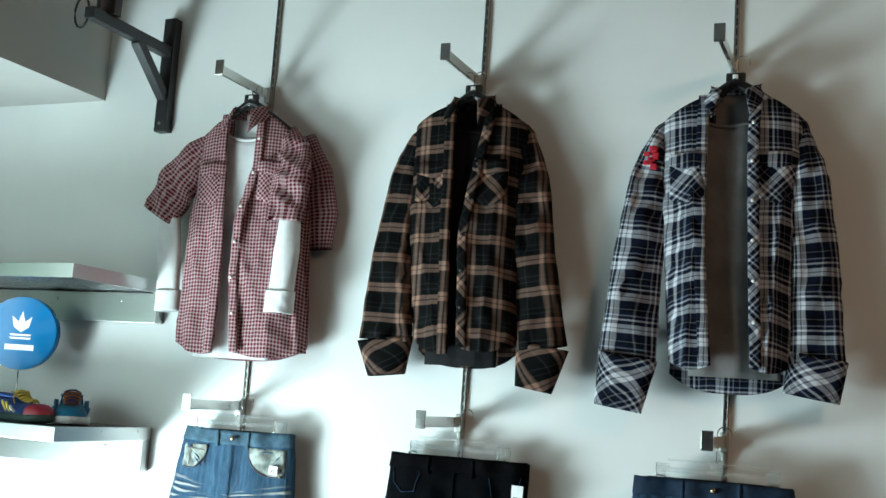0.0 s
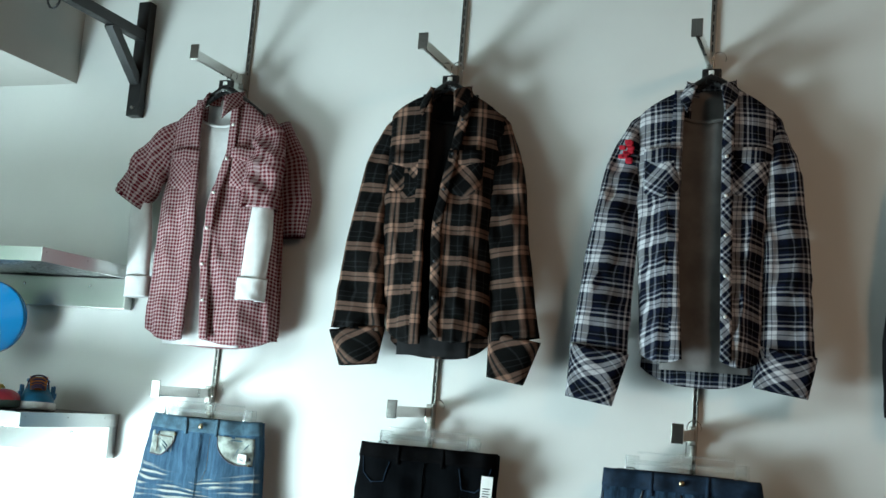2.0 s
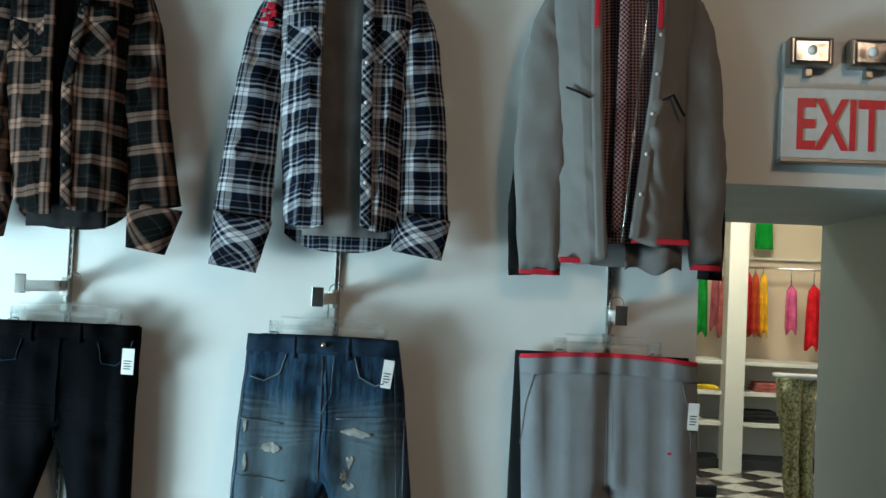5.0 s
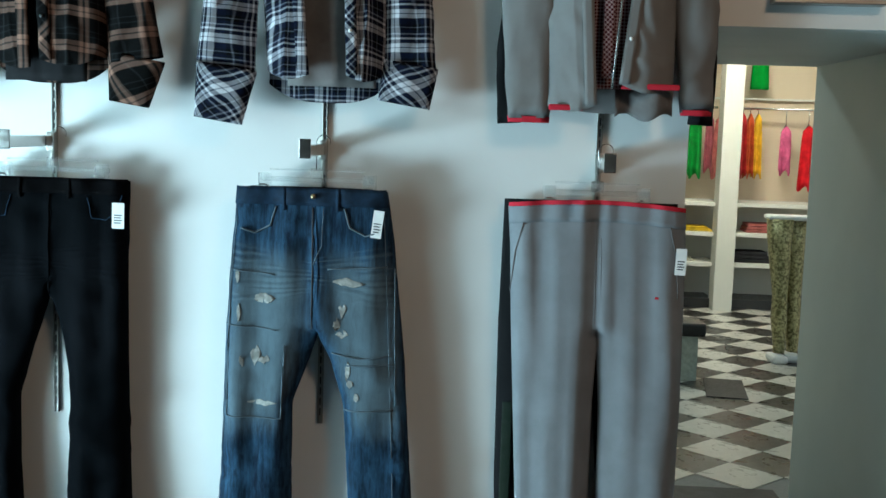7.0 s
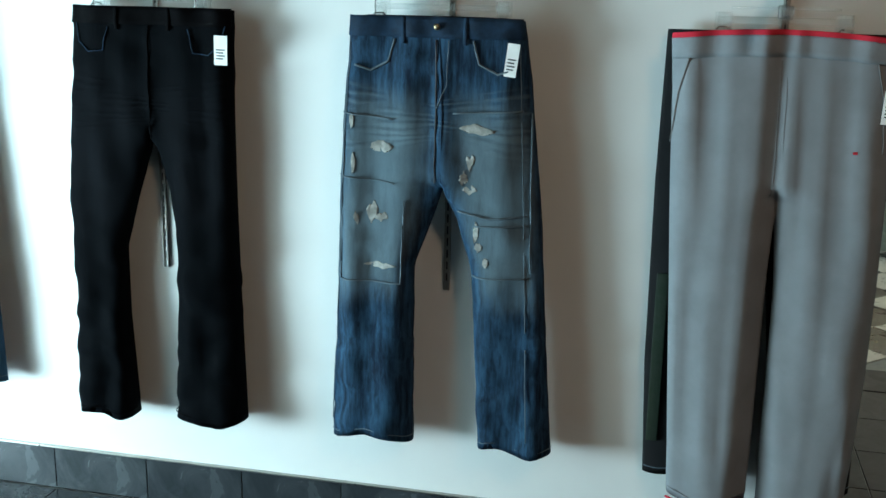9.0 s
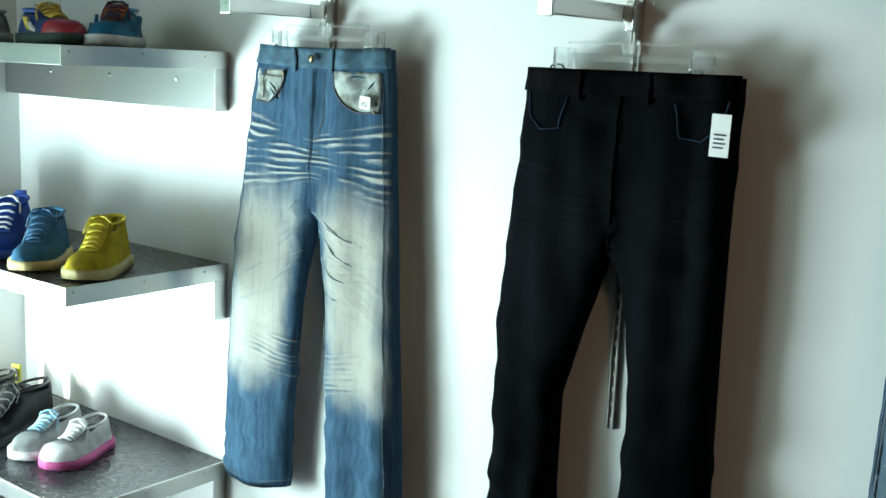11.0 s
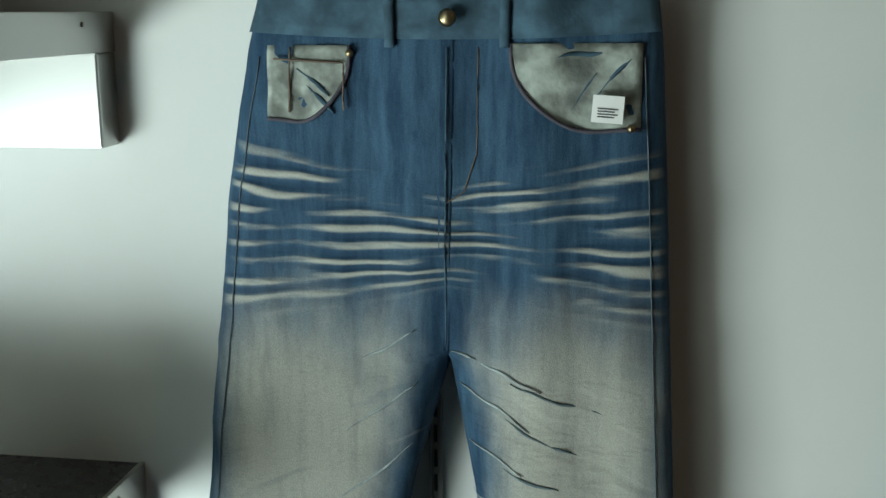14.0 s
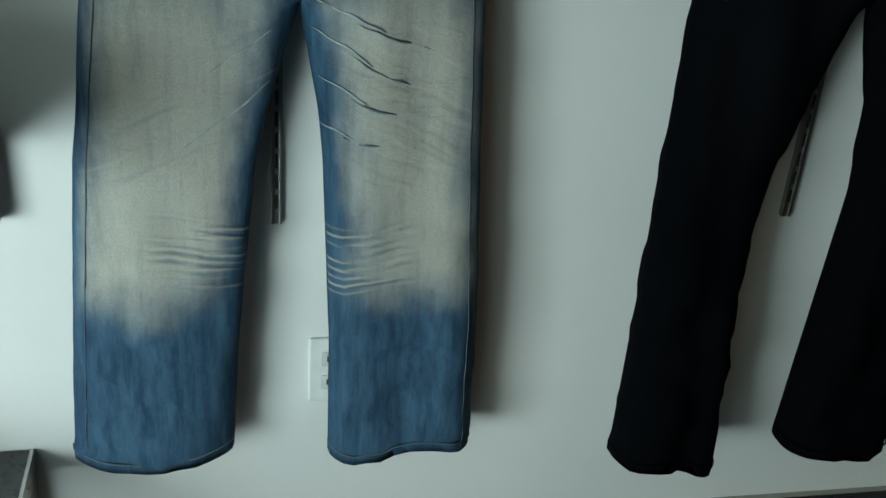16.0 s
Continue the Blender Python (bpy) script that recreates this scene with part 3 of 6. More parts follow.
# grey fleece over a gingham shirt
shirt_hanger(2.435, YB - 0.035, SH_Z - 0.055 + 0.018, TOPZ)
fleece = shirt("fleece_jacket", "grey zipped fleece jacket with red trim over a gingham shirt", 2.435, SH_Z - 0.03, YB,
               [(0.0, -0.205, 0.195, 0.06), (-0.1, -0.21, 0.205, 0.085), (-0.4, -0.19, 0.185, 0.105), (-0.83, -0.175, 0.185, 0.11)],
               (-0.845, -0.845), (-0.795, -0.785), M_FLEECE,
               [(0.0, -0.075, 0.07), (-0.15, -0.072, 0.082), (-0.4, -0.064, 0.066), (-0.6, -0.052, 0.044), (-0.86, -0.034, 0.016)],
               (M_GING2, "wine-red gingham shirt worn inside", True), -0.80,
               [(-0.15, 0.0, -0.062, 0.024, 0.022), (-0.195, -0.006, -0.11, 0.048, 0.04), (-0.212, -0.012, -0.18, 0.058, 0.045), (-0.215, -0.01, -0.27, 0.070, 0.065), (-0.226, -0.03, -0.55, 0.078, 0.065), (-0.218, -0.035, -0.885, 0.060, 0.05)],
               [(0.15, 0.0, -0.062, 0.024, 0.022), (0.19, -0.006, -0.11, 0.046, 0.04), (0.205, -0.012, -0.18, 0.054, 0.045), (0.212, -0.02, -0.27, 0.062, 0.065), (0.236, -0.03, -0.55, 0.064, 0.06), (0.252, -0.03, -0.855, 0.045, 0.045)],
               [([(-0.218, -0.035, -0.88, 0.060, 0.052), (-0.218, -0.035, -0.897, 0.058, 0.05)], M_RED, "red cuff binding", 0),
                ([(0.252, -0.03, -0.85, 0.045, 0.047), (0.252, -0.03, -0.865, 0.044, 0.045)], M_RED, "red cuff binding", 0),
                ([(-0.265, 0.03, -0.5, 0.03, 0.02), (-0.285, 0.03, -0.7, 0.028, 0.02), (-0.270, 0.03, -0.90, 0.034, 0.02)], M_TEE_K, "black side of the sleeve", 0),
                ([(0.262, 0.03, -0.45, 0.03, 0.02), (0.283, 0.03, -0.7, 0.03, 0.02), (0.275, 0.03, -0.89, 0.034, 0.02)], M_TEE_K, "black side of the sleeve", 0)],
               4, 0.02, None, False)
for sgn in (-1, 1):
    part("hood_edge", tube([(sgn * (0.02 + 0.065 * math.sin(i / 12 * 2.4)), 0.02 - 0.11 * (i / 12), 0.03 - 0.02 * (i / 12) - 0.10 * (i / 12) ** 2) for i in range(13)], 0.022, 10), M_FLEECE, fleece)
    part("drawcord_trim", box(sgn * 0.088 - 0.008, sgn * 0.088 + 0.008, -0.118, -0.110, -0.20, -0.075, 0.003), M_RED, fleece, "short red trim by the neck")
    part("pocket_seam", tube([(sgn * 0.10, -0.118, -0.37 - 0.03), (sgn * 0.13, -0.116, -0.385), (sgn * 0.165, -0.098, -0.44 if sgn > 0 else -0.37)], 0.004, 6), M_TEE_K, fleece, "dark slanted pocket seam")
    part("shirt_collar", sheet(lambda u, v, sgn=sgn: (sgn * (0.012 + 0.062 * (1 - u) + 0.012 * v), -0.075 - 0.03 * u, 0.018 - 0.045 * u - v * (0.035 + 0.035 * u)), 6, 4, 0.005, turn=30 * sgn), M_GING2, fleece)
part("hem_binding", box(-0.165, -0.07, -0.112, -0.098, -0.862, -0.846, 0.004), M_RED, fleece, "red hem binding")
part("hem_binding", box(0.03, 0.19, -0.112, -0.098, -0.80, -0.784, 0.004), M_RED, fleece, "red hem binding")
part("zip", tube([(0.05 - 0.045 * i / 10, -0.122 - 0.004 * math.sin(i), -0.12 - 0.068 * i) for i in range(11)], 0.004, 6), M_WIRE, fleece, "metal zip edge")
part("shirt_placket", sheet(lambda u, v: (-0.01 + (u - 0.5) * 0.03 + 0.0 * v, -0.106 - 0.004 * math.sin(9 * v), -0.07 - 0.70 * v), 3, 30, 0.003, turn=40), M_GING2, fleece)
part("shirt_tail", sheet(lambda u, v: (0.02 + 0.16 * u, -0.07 + 0.02 * math.sin(7 * u), -0.80 - 0.075 * v + 0.012 * math.sin(9 * u)), 12, 3), M_TEE_G, fleece, "crumpled pale shirt tail")

# ---- trousers ----


def trousers(name, label, rows, depth, crotch, cloth, seed, yc, amp=0.012, fx=18, fz=2.5, knee=0.006, group="trousers on the wall", droop=0.0, sharp=0.006, stitch=None):
    """Two legs that meet above the crotch. rows: (z, outer left, inner left, inner right, outer right), from the waist to the hem."""
    x0, z0 = (rows[0][1] + rows[0][4]) / 2, rows[0][0]
    stitch = stitch or M_STITCH
    s = thing(name, pose(x0, yc, z0), label, "trousers", group)
    rr = [(r[0] - z0, *[q - x0 for q in r[1:]]) for r in rows]
    zc = crotch[1] - z0
    rr = [(q[0], q[1], q[2] + 0.008, q[3] - 0.008, q[4]) if q[0] >= zc - 0.001 else q for q in rr]
    grids = []

    def front_y(x, z):
        ol, il, ir, orr = (table(rr, z, k) for k in (1, 2, 3, 4))
        a, b = (ol, il) if x < (il + ir) / 2 else (ir, orr)
        c, h = (a + b) / 2, max(0.02, (b - a) / 2)
        q = max(-1, min(1, (x - c) / h))
        inner = (q > 0) == (x < (il + ir) / 2)
        e = 44.0 if (inner and z > zc) else 3.0
        d = table(depth_rows, z, 1)
        base = -d * max(0.0, 1 - abs(q) ** e) ** (1 / 2.6)
        return base - fold(x, z * 0.4, seed, amp, fx, fz) - fold(x, z, seed + 3, knee, 14, 24) * (1.3 if z < zc - 0.35 else 0.8) - crease(x + 0.06 * z, z, seed + 6, sharp, 13, 0.8) * min(1.0, -z * 6) - crease(x + 0.5 * z, z, seed + 8, sharp * 0.15, 6, 8)

    depth_rows = [(q[0], q[1]) for q in depth]
    for side in (0, 1):
        bm = bmesh.new()
        lay = uv_of(bm)
        n, m, half = 56, 30, 15
        rings = []
        for j in range(n + 1):
            v = j / n
            ring = []
            for i in range(m):
                a = 2 * math.pi * i / m
                q = -math.cos(a)
                z = v * rr[-1][0]
                ca, cb = (table(rr, z, 1), table(rr, z, 2)) if side == 0 else (table(rr, z, 3), table(rr, z, 4))
                x = (ca + cb) / 2 + q * (cb - ca) / 2
                hem = 0.010 * math.sin(q * 3 + seed + side * 2) if v > 0.97 else 0.0
                if math.sin(a) >= 0:
                    y = front_y(x, z)
                else:
                    y = table(depth_rows, z, 1) * 0.75 * abs(math.sin(a)) ** 0.8
                ring.append(bm.verts.new((x, y, z + hem - droop * (x / 0.25) ** 2 * max(0.0, 1 - v * 8))))
            rings.append(ring)
        for j in range(n):
            for i in range(m):
                k = (i + 1) % m
                f = bm.faces.new((rings[j][i], rings[j][k], rings[j + 1][k], rings[j + 1][i]))
                for lp, (jj, ii) in zip(f.loops, ((j, i), (j, i + 1), (j + 1, i + 1), (j + 1, i))):
                    u = ii / half if ii <= half else (m - ii) / half
                    u = u if side == 0 else 1 - u
                    lp[lay].uv = (u, jj / n)
        ring = rings[-1]
        c = sum((v.co for v in ring), Vector()) / m
        inner = [bm.verts.new(c + (v.co - c) * 0.9 + Vector((0, 0, 0.015))) for v in ring]
        for i in range(m):
            bm.faces.new((ring[i], ring[(i + 1) % m], inner[(i + 1) % m], inner[i]))
        bm.faces.new(inner)
        # stitched hem
        hem = [Vector(v.co) + Vector((0, -0.0015, 0.018)) for v in rings[-1][: half + 1]]
        grids.append(part("leg", bm, cloth, s))
        part("hem_stitch", tube(hem, 0.0013, 5), stitch, grids[-1])
    return s, front_y, rr


def band(s, front_y, rr, cloth, z0, z1, label="", out=0.0035, droop=0.0):
    """A waistband that lies over the top of the trousers."""
    def fn(u, v):
        z = z0 + (z1 - z0) * v
        a, b = table(rr, min(0, z), 1), table(rr, min(0, z), 4)
        x = a + 0.002 + (b - a - 0.004) * u
        return (x, front_y(max(a + 0.006, min(b - 0.006, x)), min(-0.001, z)) - out, z - droop * (x / 0.25) ** 2)
    return part("waistband", sheet(fn, 40, 4, 0.004), cloth, s, label)


def seam(s, front_y, pts, r=0.0018, material=None, name="seam", out=0.002):
    dense = []
    for (xa, za), (xb, zb) in zip(pts, pts[1:]):
        for i in range(8):
            q = i / 8
            dense.append((xa + (xb - xa) * q, za + (zb - za) * q))
    dense.append(pts[-1])
    return part(name, tube([(x, front_y(x, z) - out, z) for x, z in dense], r, 5), material or M_STITCH, s)


def patch(s, front_y, name, cx, cz, w, h, material, out=0.004, label="", corner=0.3, seed=0, parent=None, wave=0.25):
    """A flat piece sewn or worn on the front, with a wavering outline."""
    def fn(u, v):
        k = 1 - corner * (abs(2 * v - 1) ** 3)
        wob = 1 + wave * noise.noise(Vector((v * 4, seed * 2.3, 0.5)))
        x = cx + (u - 0.5) * w * k * wob
        z = cz + (0.5 - v) * h * (1 - corner * abs(2 * u - 1) ** 3) + 1.4 * wave * h * noise.noise(Vector((u * 3, seed * 1.9, 2.0)))
        return (x, front_y(x, z) - out, z)
    return part(name, sheet(fn, 8, 8, out * 0.9), material, parent or s, label)


def trouser_hanger(x, y, z, half, top, clips):
    """A clear plastic hanger whose two clips hold a waistband."""
    h = thing("trouser_hanger", pose(x, y, z), "clear plastic clip hanger hooked on a steel arm", "hanger", "hangers with trousers")
    part("bar", box(-half, half, -0.004, 0.004, 0.02, 0.035, 0.003), M_CLEAR, h)
    part("upper_bar", box(-half * 0.8, half * 0.8, -0.003, 0.003, 0.052, 0.058, 0.002), M_CLEAR, h)
    part("neck_block", box(-0.018, 0.018, -0.006, 0.006, 0.03, 0.062, 0.004), M_CLEAR, h)
    hook(h, top - z, (0, 0, 0.055))
    for c in clips:
        k = bmesh.new()
        box(c - 0.02, c + 0.02, -0.022, -0.012, -0.03, 0.0, 0.003, k)
        box(c - 0.014, c + 0.014, -0.02, -0.006, 0.0, 0.045, 0.003, k)
        box(c - 0.02, c + 0.02, 0.0, 0.01, -0.03, 0.045, 0.003, k)
        ob = part("clip", k, M_CLEAR, h, "", False)
        part("spring", tube([(c - 0.016, -0.024, 0.006), (c - 0.01, -0.026, 0.012), (c + 0.01, -0.026, 0.012), (c + 0.016, -0.024, 0.006)], 0.0022, 6), M_WIRE, ob, "bright metal clip spring")
    return h


def price_tag(s, front_y, x, z, w, h, tilt, out=0.012):
    """A card tag with bars in place of its print."""
    y = front_y(x, z) - out
    m = Matrix.Translation((x, y, z)) @ pose(0, 0, 0, 0, tilt, 0)
    t = part("price_tag", box(-w / 2, w / 2, -0.0008, 0.0008, -h / 2, h / 2, 0.0, None, m), M_TAG, s, "white card price tag", False)
    for i in range(4):
        part("print_bar", box(-w * 0.32, w * (0.32 - 0.1 * (i % 2)), -0.0016, -0.001, h * (0.02 - 0.1 * i) - h * 0.02, h * (0.02 - 0.1 * i) + h * 0.02, 0, None, m), M_INK, t, "", False)
    return t


M_STITCH = plain("pale_stitching", (0.085, 0.115, 0.14), 0.8)
M_STITCH_DARK = plain("dark_stitching", (0.03, 0.035, 0.045), 0.8)
M_STITCH_TAN = plain("tan_stitching", (0.14, 0.10, 0.075), 0.8)

WHISK_Z, KNEE_Z = -0.248, -0.772


def denim(name, deep, mid, worn, v_top, v_bottom, strength, whisk=0.0, w_lo=0.0, w_hi=0.0, knee=0.0, creases=0.0):
    """Washed denim: worn on the thighs, with whiskers across the hips and stacked creases at the knees. v runs from waist to hem."""
    m = mat(name, mid, 0.82)
    k = Nodes(m)
    uv = k.coord("UV")
    ob = k.coord("Object")
    s, o = k.split(uv), k.split(ob)
    u, v = s[0], s[1]
    streak = k.noise(k.mapped(ob, (1, 1, 0.12)), 60, 4, 0.65)
    cloud = k.noise(k.mapped(ob, (1, 1, 0.5)), 11, 4, 0.6)
    col = k.mix(k.ramp(streak, 0.28, 0.75), deep, mid)
    across = k.ramp(k.math("ABSOLUTE", k.math("SUBTRACT", u, k.math("ADD", 0.46, k.math("MULTIPLY", k.math("SUBTRACT", cloud, 0.5), 0.35)))), 0.42, 0.12)
    wob = k.math("MULTIPLY", k.math("SUBTRACT", cloud, 0.5), 0.12)
    vv = k.math("ADD", v, wob)
    down = k.math("MULTIPLY", k.ramp(vv, v_top, v_top + 0.13), k.ramp(vv, v_bottom + 0.06, v_bottom - 0.05))
    mask = k.math("MULTIPLY", k.math("MULTIPLY", across, down), strength)
    mask = k.math("MULTIPLY", mask, k.ramp(streak, 0.15, 0.6, 0.72, 1.0))
    col = k.mix(mask, col, worn)
    height = k.math("MULTIPLY", streak, 0.15)

    def creased(rot, scale, lo, hi, gain, dist, ulo=0.02, uhi=0.98):
        fan = k.n("ShaderNodeCombineXYZ")
        warp = k.math("MULTIPLY", k.math("SUBTRACT", k.noise(k.mapped(ob, (1, 1, 1.6)), 13, 2, 0.4), 0.5), 0.022)
        k.link(o[0], fan.inputs[0])
        k.link(k.math("ADD", k.math("ADD", o[2], warp), k.math("MULTIPLY", k.math("ABSOLUTE", o[0]), math.tan(radians(rot)))), fan.inputs[2])
        f = k.noise(k.mapped(fan.outputs[0], (dist, 1, scale)), 1.0, 2.5, 0.45)
        zone = k.math("MULTIPLY", k.ramp(vv, lo, lo + 0.02), k.ramp(vv, hi + 0.02, hi))
        zone = k.math("MULTIPLY", zone, k.math("MULTIPLY", k.ramp(u, ulo, ulo + 0.16), k.ramp(u, uhi, uhi - 0.16)))
        zone = k.math("MULTIPLY", zone, k.ramp(k.noise(k.mapped(ob, (1, 1, 3.2)), 11, 3), 0.34, 0.58))
        return f, k.math("MULTIPLY", zone, gain)

    def bands(middle, pitch, fan, lean, reach, gain, ulo, uhi, wild):
        """Bands across the leg about a height, opening like a fan away from the middle seam."""
        ax = k.math("ABSOLUTE", o[0])
        z = k.math("SUBTRACT", k.math("ADD", o[2], k.math("MULTIPLY", ax, lean)), middle)
        w = k.math("DIVIDE", z, k.math("ADD", 1.0, k.math("MULTIPLY", k.math("SUBTRACT", ax, 0.1), fan)))
        drift = k.math("SUBTRACT", k.noise(k.mapped(ob, (7, 1, 30)), 1.0, 1.5, 0.45), 0.5)
        f = k.math("SINE", k.math("ADD", k.math("MULTIPLY", w, 6.283 / pitch), k.math("MULTIPLY", drift, wild)))
        f = k.math("ADD", k.math("MULTIPLY", f, 0.5), 0.5)
        part_on = k.ramp(k.noise(k.mapped(ob, (7, 1, 34)), 1.0, 3.0, 0.5), 0.40, 0.60)
        zone = k.math("MULTIPLY", k.ramp(k.math("ABSOLUTE", w), reach + 0.022, reach - 0.012), part_on)
        zone = k.math("MULTIPLY", zone, k.math("MULTIPLY", k.ramp(u, ulo, ulo + 0.14), k.ramp(u, uhi, uhi - 0.10)))
        return f, k.math("MULTIPLY", zone, gain)

    if whisk:
        f, zone = bands(WHISK_Z, 0.0160, 2.6, 0.0, 0.062, whisk, 0.05, 0.98, 8.0)
        col = k.mix(k.math("MULTIPLY", zone, k.ramp(f, 0.45, 1.0)), col, tuple(min(1, c * 1.1) for c in worn))
        col = k.mix(k.math("MULTIPLY", zone, k.ramp(f, 0.42, 0.10, 0.0, 0.75)), col, deep)
        height = k.math("ADD", height, k.math("MULTIPLY", k.math("MULTIPLY", f, zone), 1.3))
    if knee:
        f, zone = bands(KNEE_Z, 0.0135, 0.0, -0.22, 0.045, knee, 0.42, 1.06, 5.0)
        col = k.mix(k.math("MULTIPLY", zone, k.ramp(f, 0.55, 0.9, 0.0, 0.85)), col, worn)
        col = k.mix(k.math("MULTIPLY", zone, k.ramp(f, 0.4, 0.08, 0.0, 0.7)), col, mid)
        height = k.math("ADD", height, k.math("MULTIPLY", k.math("MULTIPLY", f, zone), 1.3))
    if creases:
        f, zone = creased(24, 34, 0.34, 0.56, creases, 3.5, 0.1, 1.0)
        line = k.ramp(f, 0.60, 0.66)
        col = k.mix(k.math("MULTIPLY", zone, k.math("MULTIPLY", line, 0.5)), col, tuple(min(1, c * 1.4) for c in worn))
        col = k.mix(k.math("MULTIPLY", zone, k.ramp(f, 0.38, 0.31, 0.0, 0.55)), col, mid)
        height = k.math("ADD", height, k.math("MULTIPLY", k.math("MULTIPLY", k.ramp(f, 0.3, 0.7), zone), 1.6))
    twill = k.noise(k.mapped(ob, (1, 1, 1), (0, 0.7, 0)), 700, 1)
    # the side seams stay raw and dark
    edge = k.math("MAXIMUM", k.ramp(u, 0.09, 0.05), k.ramp(u, 0.94, 0.98))
    col = k.mix(k.math("MULTIPLY", edge, 0.6), col, deep)
    k.base(k.mix(k.ramp(twill, 0.3, 0.7, 0.0, 0.22), col, (0.0, 0.005, 0.01)))
    k.b.inputs["Specular IOR Level"].default_value = 0.15
    k.bump(k.math("ADD", height, k.math("MULTIPLY", twill, 0.12)), 0.8, 0.004)
    return m


M_LIGHT = denim("bleached_denim", (0.020, 0.052, 0.098), (0.058, 0.128, 0.200), (0.47, 0.465, 0.41), 0.25, 0.715, 0.95, 0.85, 0.13, 0.26, 0.8, 0.35)
M_BLEACH = plain("bleached_crease", (0.34, 0.39, 0.40), 0.85, 0.25, 60, 0.5)
M_DEEPBLUE = plain("deep_crease", (0.11, 0.15, 0.17), 0.85, 0.3, 60, 0.4)
M_EDGE = plain("faded_plum_edge", (0.085, 0.08, 0.10), 0.85, 0.2, 60, 0.4)
M_LIGHTPLAIN = plain("blue_denim", (0.055, 0.105, 0.145), 0.82, 0.35, 30, 0.5)
M_POCKETBAG = plain("bleached_pocket", (0.31, 0.34, 0.31), 0.85, 0.55, 26, 0.8)
M_INDIGO = denim("worn_indigo_denim", (0.004, 0.010, 0.024), (0.032, 0.080, 0.145), (0.135, 0.185, 0.215), 0.12, 0.62, 0.8, 0.3, 0.05, 0.13)
M_INDIGOPLAIN = plain("indigo_denim", (0.012, 0.026, 0.05), 0.82, 0.35, 30, 0.5)
M_COAL = denim("black_coated_denim", (0.001, 0.001, 0.0012), (0.002, 0.002, 0.0024), (0.005, 0.005, 0.006), 0.1, 0.5, 0.6, 0.3, 0.06, 0.16)
M_COALPLAIN = plain("black_denim", (0.0016, 0.0016, 0.002), 0.8, 0.3, 30, 0.5)
for _m in (M_BLEACH, M_DEEPBLUE, M_EDGE, M_LIGHTPLAIN, M_POCKETBAG, M_INDIGOPLAIN, M_COALPLAIN):
    _m.node_tree.nodes["Principled BSDF"].inputs["Specular IOR Level"].default_value = 0.15
for _m in (M_COAL, M_COALPLAIN):
    _m.node_tree.nodes["Principled BSDF"].inputs["Specular IOR Level"].default_value = 0.03
M_FRAY = plain("frayed_white_thread", (0.27, 0.27, 0.25), 0.9, 0.35, 60, 0.8)
M_BRASS = metal("dull_brass", (0.35, 0.27, 0.16), 0.4, (1, 1, 1))


def loops(s, front_y, xs, z0, z1, material):
    for x in xs:
        part("belt_loop", sheet(lambda u, v, x=x: (x + (u - 0.5) * 0.010, front_y(x, min(-0.002, z0 + (z1 - z0) * v)) - 0.008, z0 + (z1 - z0) * v), 2, 6, 0.004), material, s)


def rivet(s, front_y, x, z, r=0.0045, out=0.006):
    b = bmesh.new()
    bmesh.ops.create_cone(b, cap_ends=True, segments=12, radius1=r, radius2=r * 0.7, depth=0.004)
    b.transform(Matrix.Translation((x, front_y(x, z) - out, z)) @ pose(0, 0, 0, 90))
    return part("rivet" if r < 0.007 else "button", b, M_BRASS, s)


# bleached blue jeans
P1 = [(1.474, -0.178, 0.028, 0.028, 0.243), (1.41, -0.196, 0.028, 0.028, 0.251), (1.287, -0.222, 0.026, 0.026, 0.259), (1.09, -0.243, 0.022, 0.032, 0.270), (0.93, -0.260, -0.016, 0.054, 0.279), (0.86, -0.270, -0.030, 0.061, 0.283), (0.57, -0.294, -0.057, 0.076, 0.304), (0.362, -0.308, -0.067, 0.079, 0.310)]
p1, fy, r1 = trousers("bleached_jeans", "pale bleached blue jeans with whiskered thighs on a clear hanger", P1, [(0.0, 0.032), (-0.4, 0.045), (-1.2, 0.042)], (0.027, 1.09), M_LIGHT, 11, -0.062, 0.013, 16, 2.0, 0.009, droop=-0.01, sharp=0.008)
band(p1, fy, r1, M_LIGHTPLAIN, 0.004, -0.042, "", 0.0018, -0.01)
part("inner_waist", sheet(lambda u, v: (-0.18 + 0.36 * u, 0.018 - 0.025 * (2 * u - 1) ** 2, 0.006 - 0.04 * v), 12, 2), M_DARKIN, p1, "dark inside of the waist")
loops(p1, fy, (-0.064, 0.056), 0.005, -0.05, M_LIGHTPLAIN)


def pocket_mouth(s, front_y, xi, xo, zt, h, name="pocket_bag"):
    """A curved jeans pocket: the bleached bag behind its rolled edge, from the inner corner to the side seam."""
    def low(u):
        return zt - h * (1 - (1 - u) ** 2.4) ** (1 / 2.4) + 0.006 * u ** 3

    def fn(u, v):
        x = xi + (xo - xi) * u
        z = zt + (low(u) - zt) * v
        ruck = 0.005 * noise.noise(Vector((x * 45 + z * 40, z * 16 - x * 30, 3.0)))
        return (x, front_y(x, z) - 0.0022 + max(-0.001, ruck), z)
    bag = part(name, sheet(fn, 16, 10, 0.002), M_POCKETBAG, s, "bleached front pocket opening")
    rim = []
    for i in range(25):
        u = (i / 24) ** 1.6
        x = xi + (xo - xi) * u
        rim.append((x, front_y(x, low(u)) - 0.003, low(u) + 0.002 * math.sin(9 * u)))
    part("pocket_edge", tube(rim, 0.0024, 6), M_EDGE, bag, "rolled dusky pocket edge")
    return bag


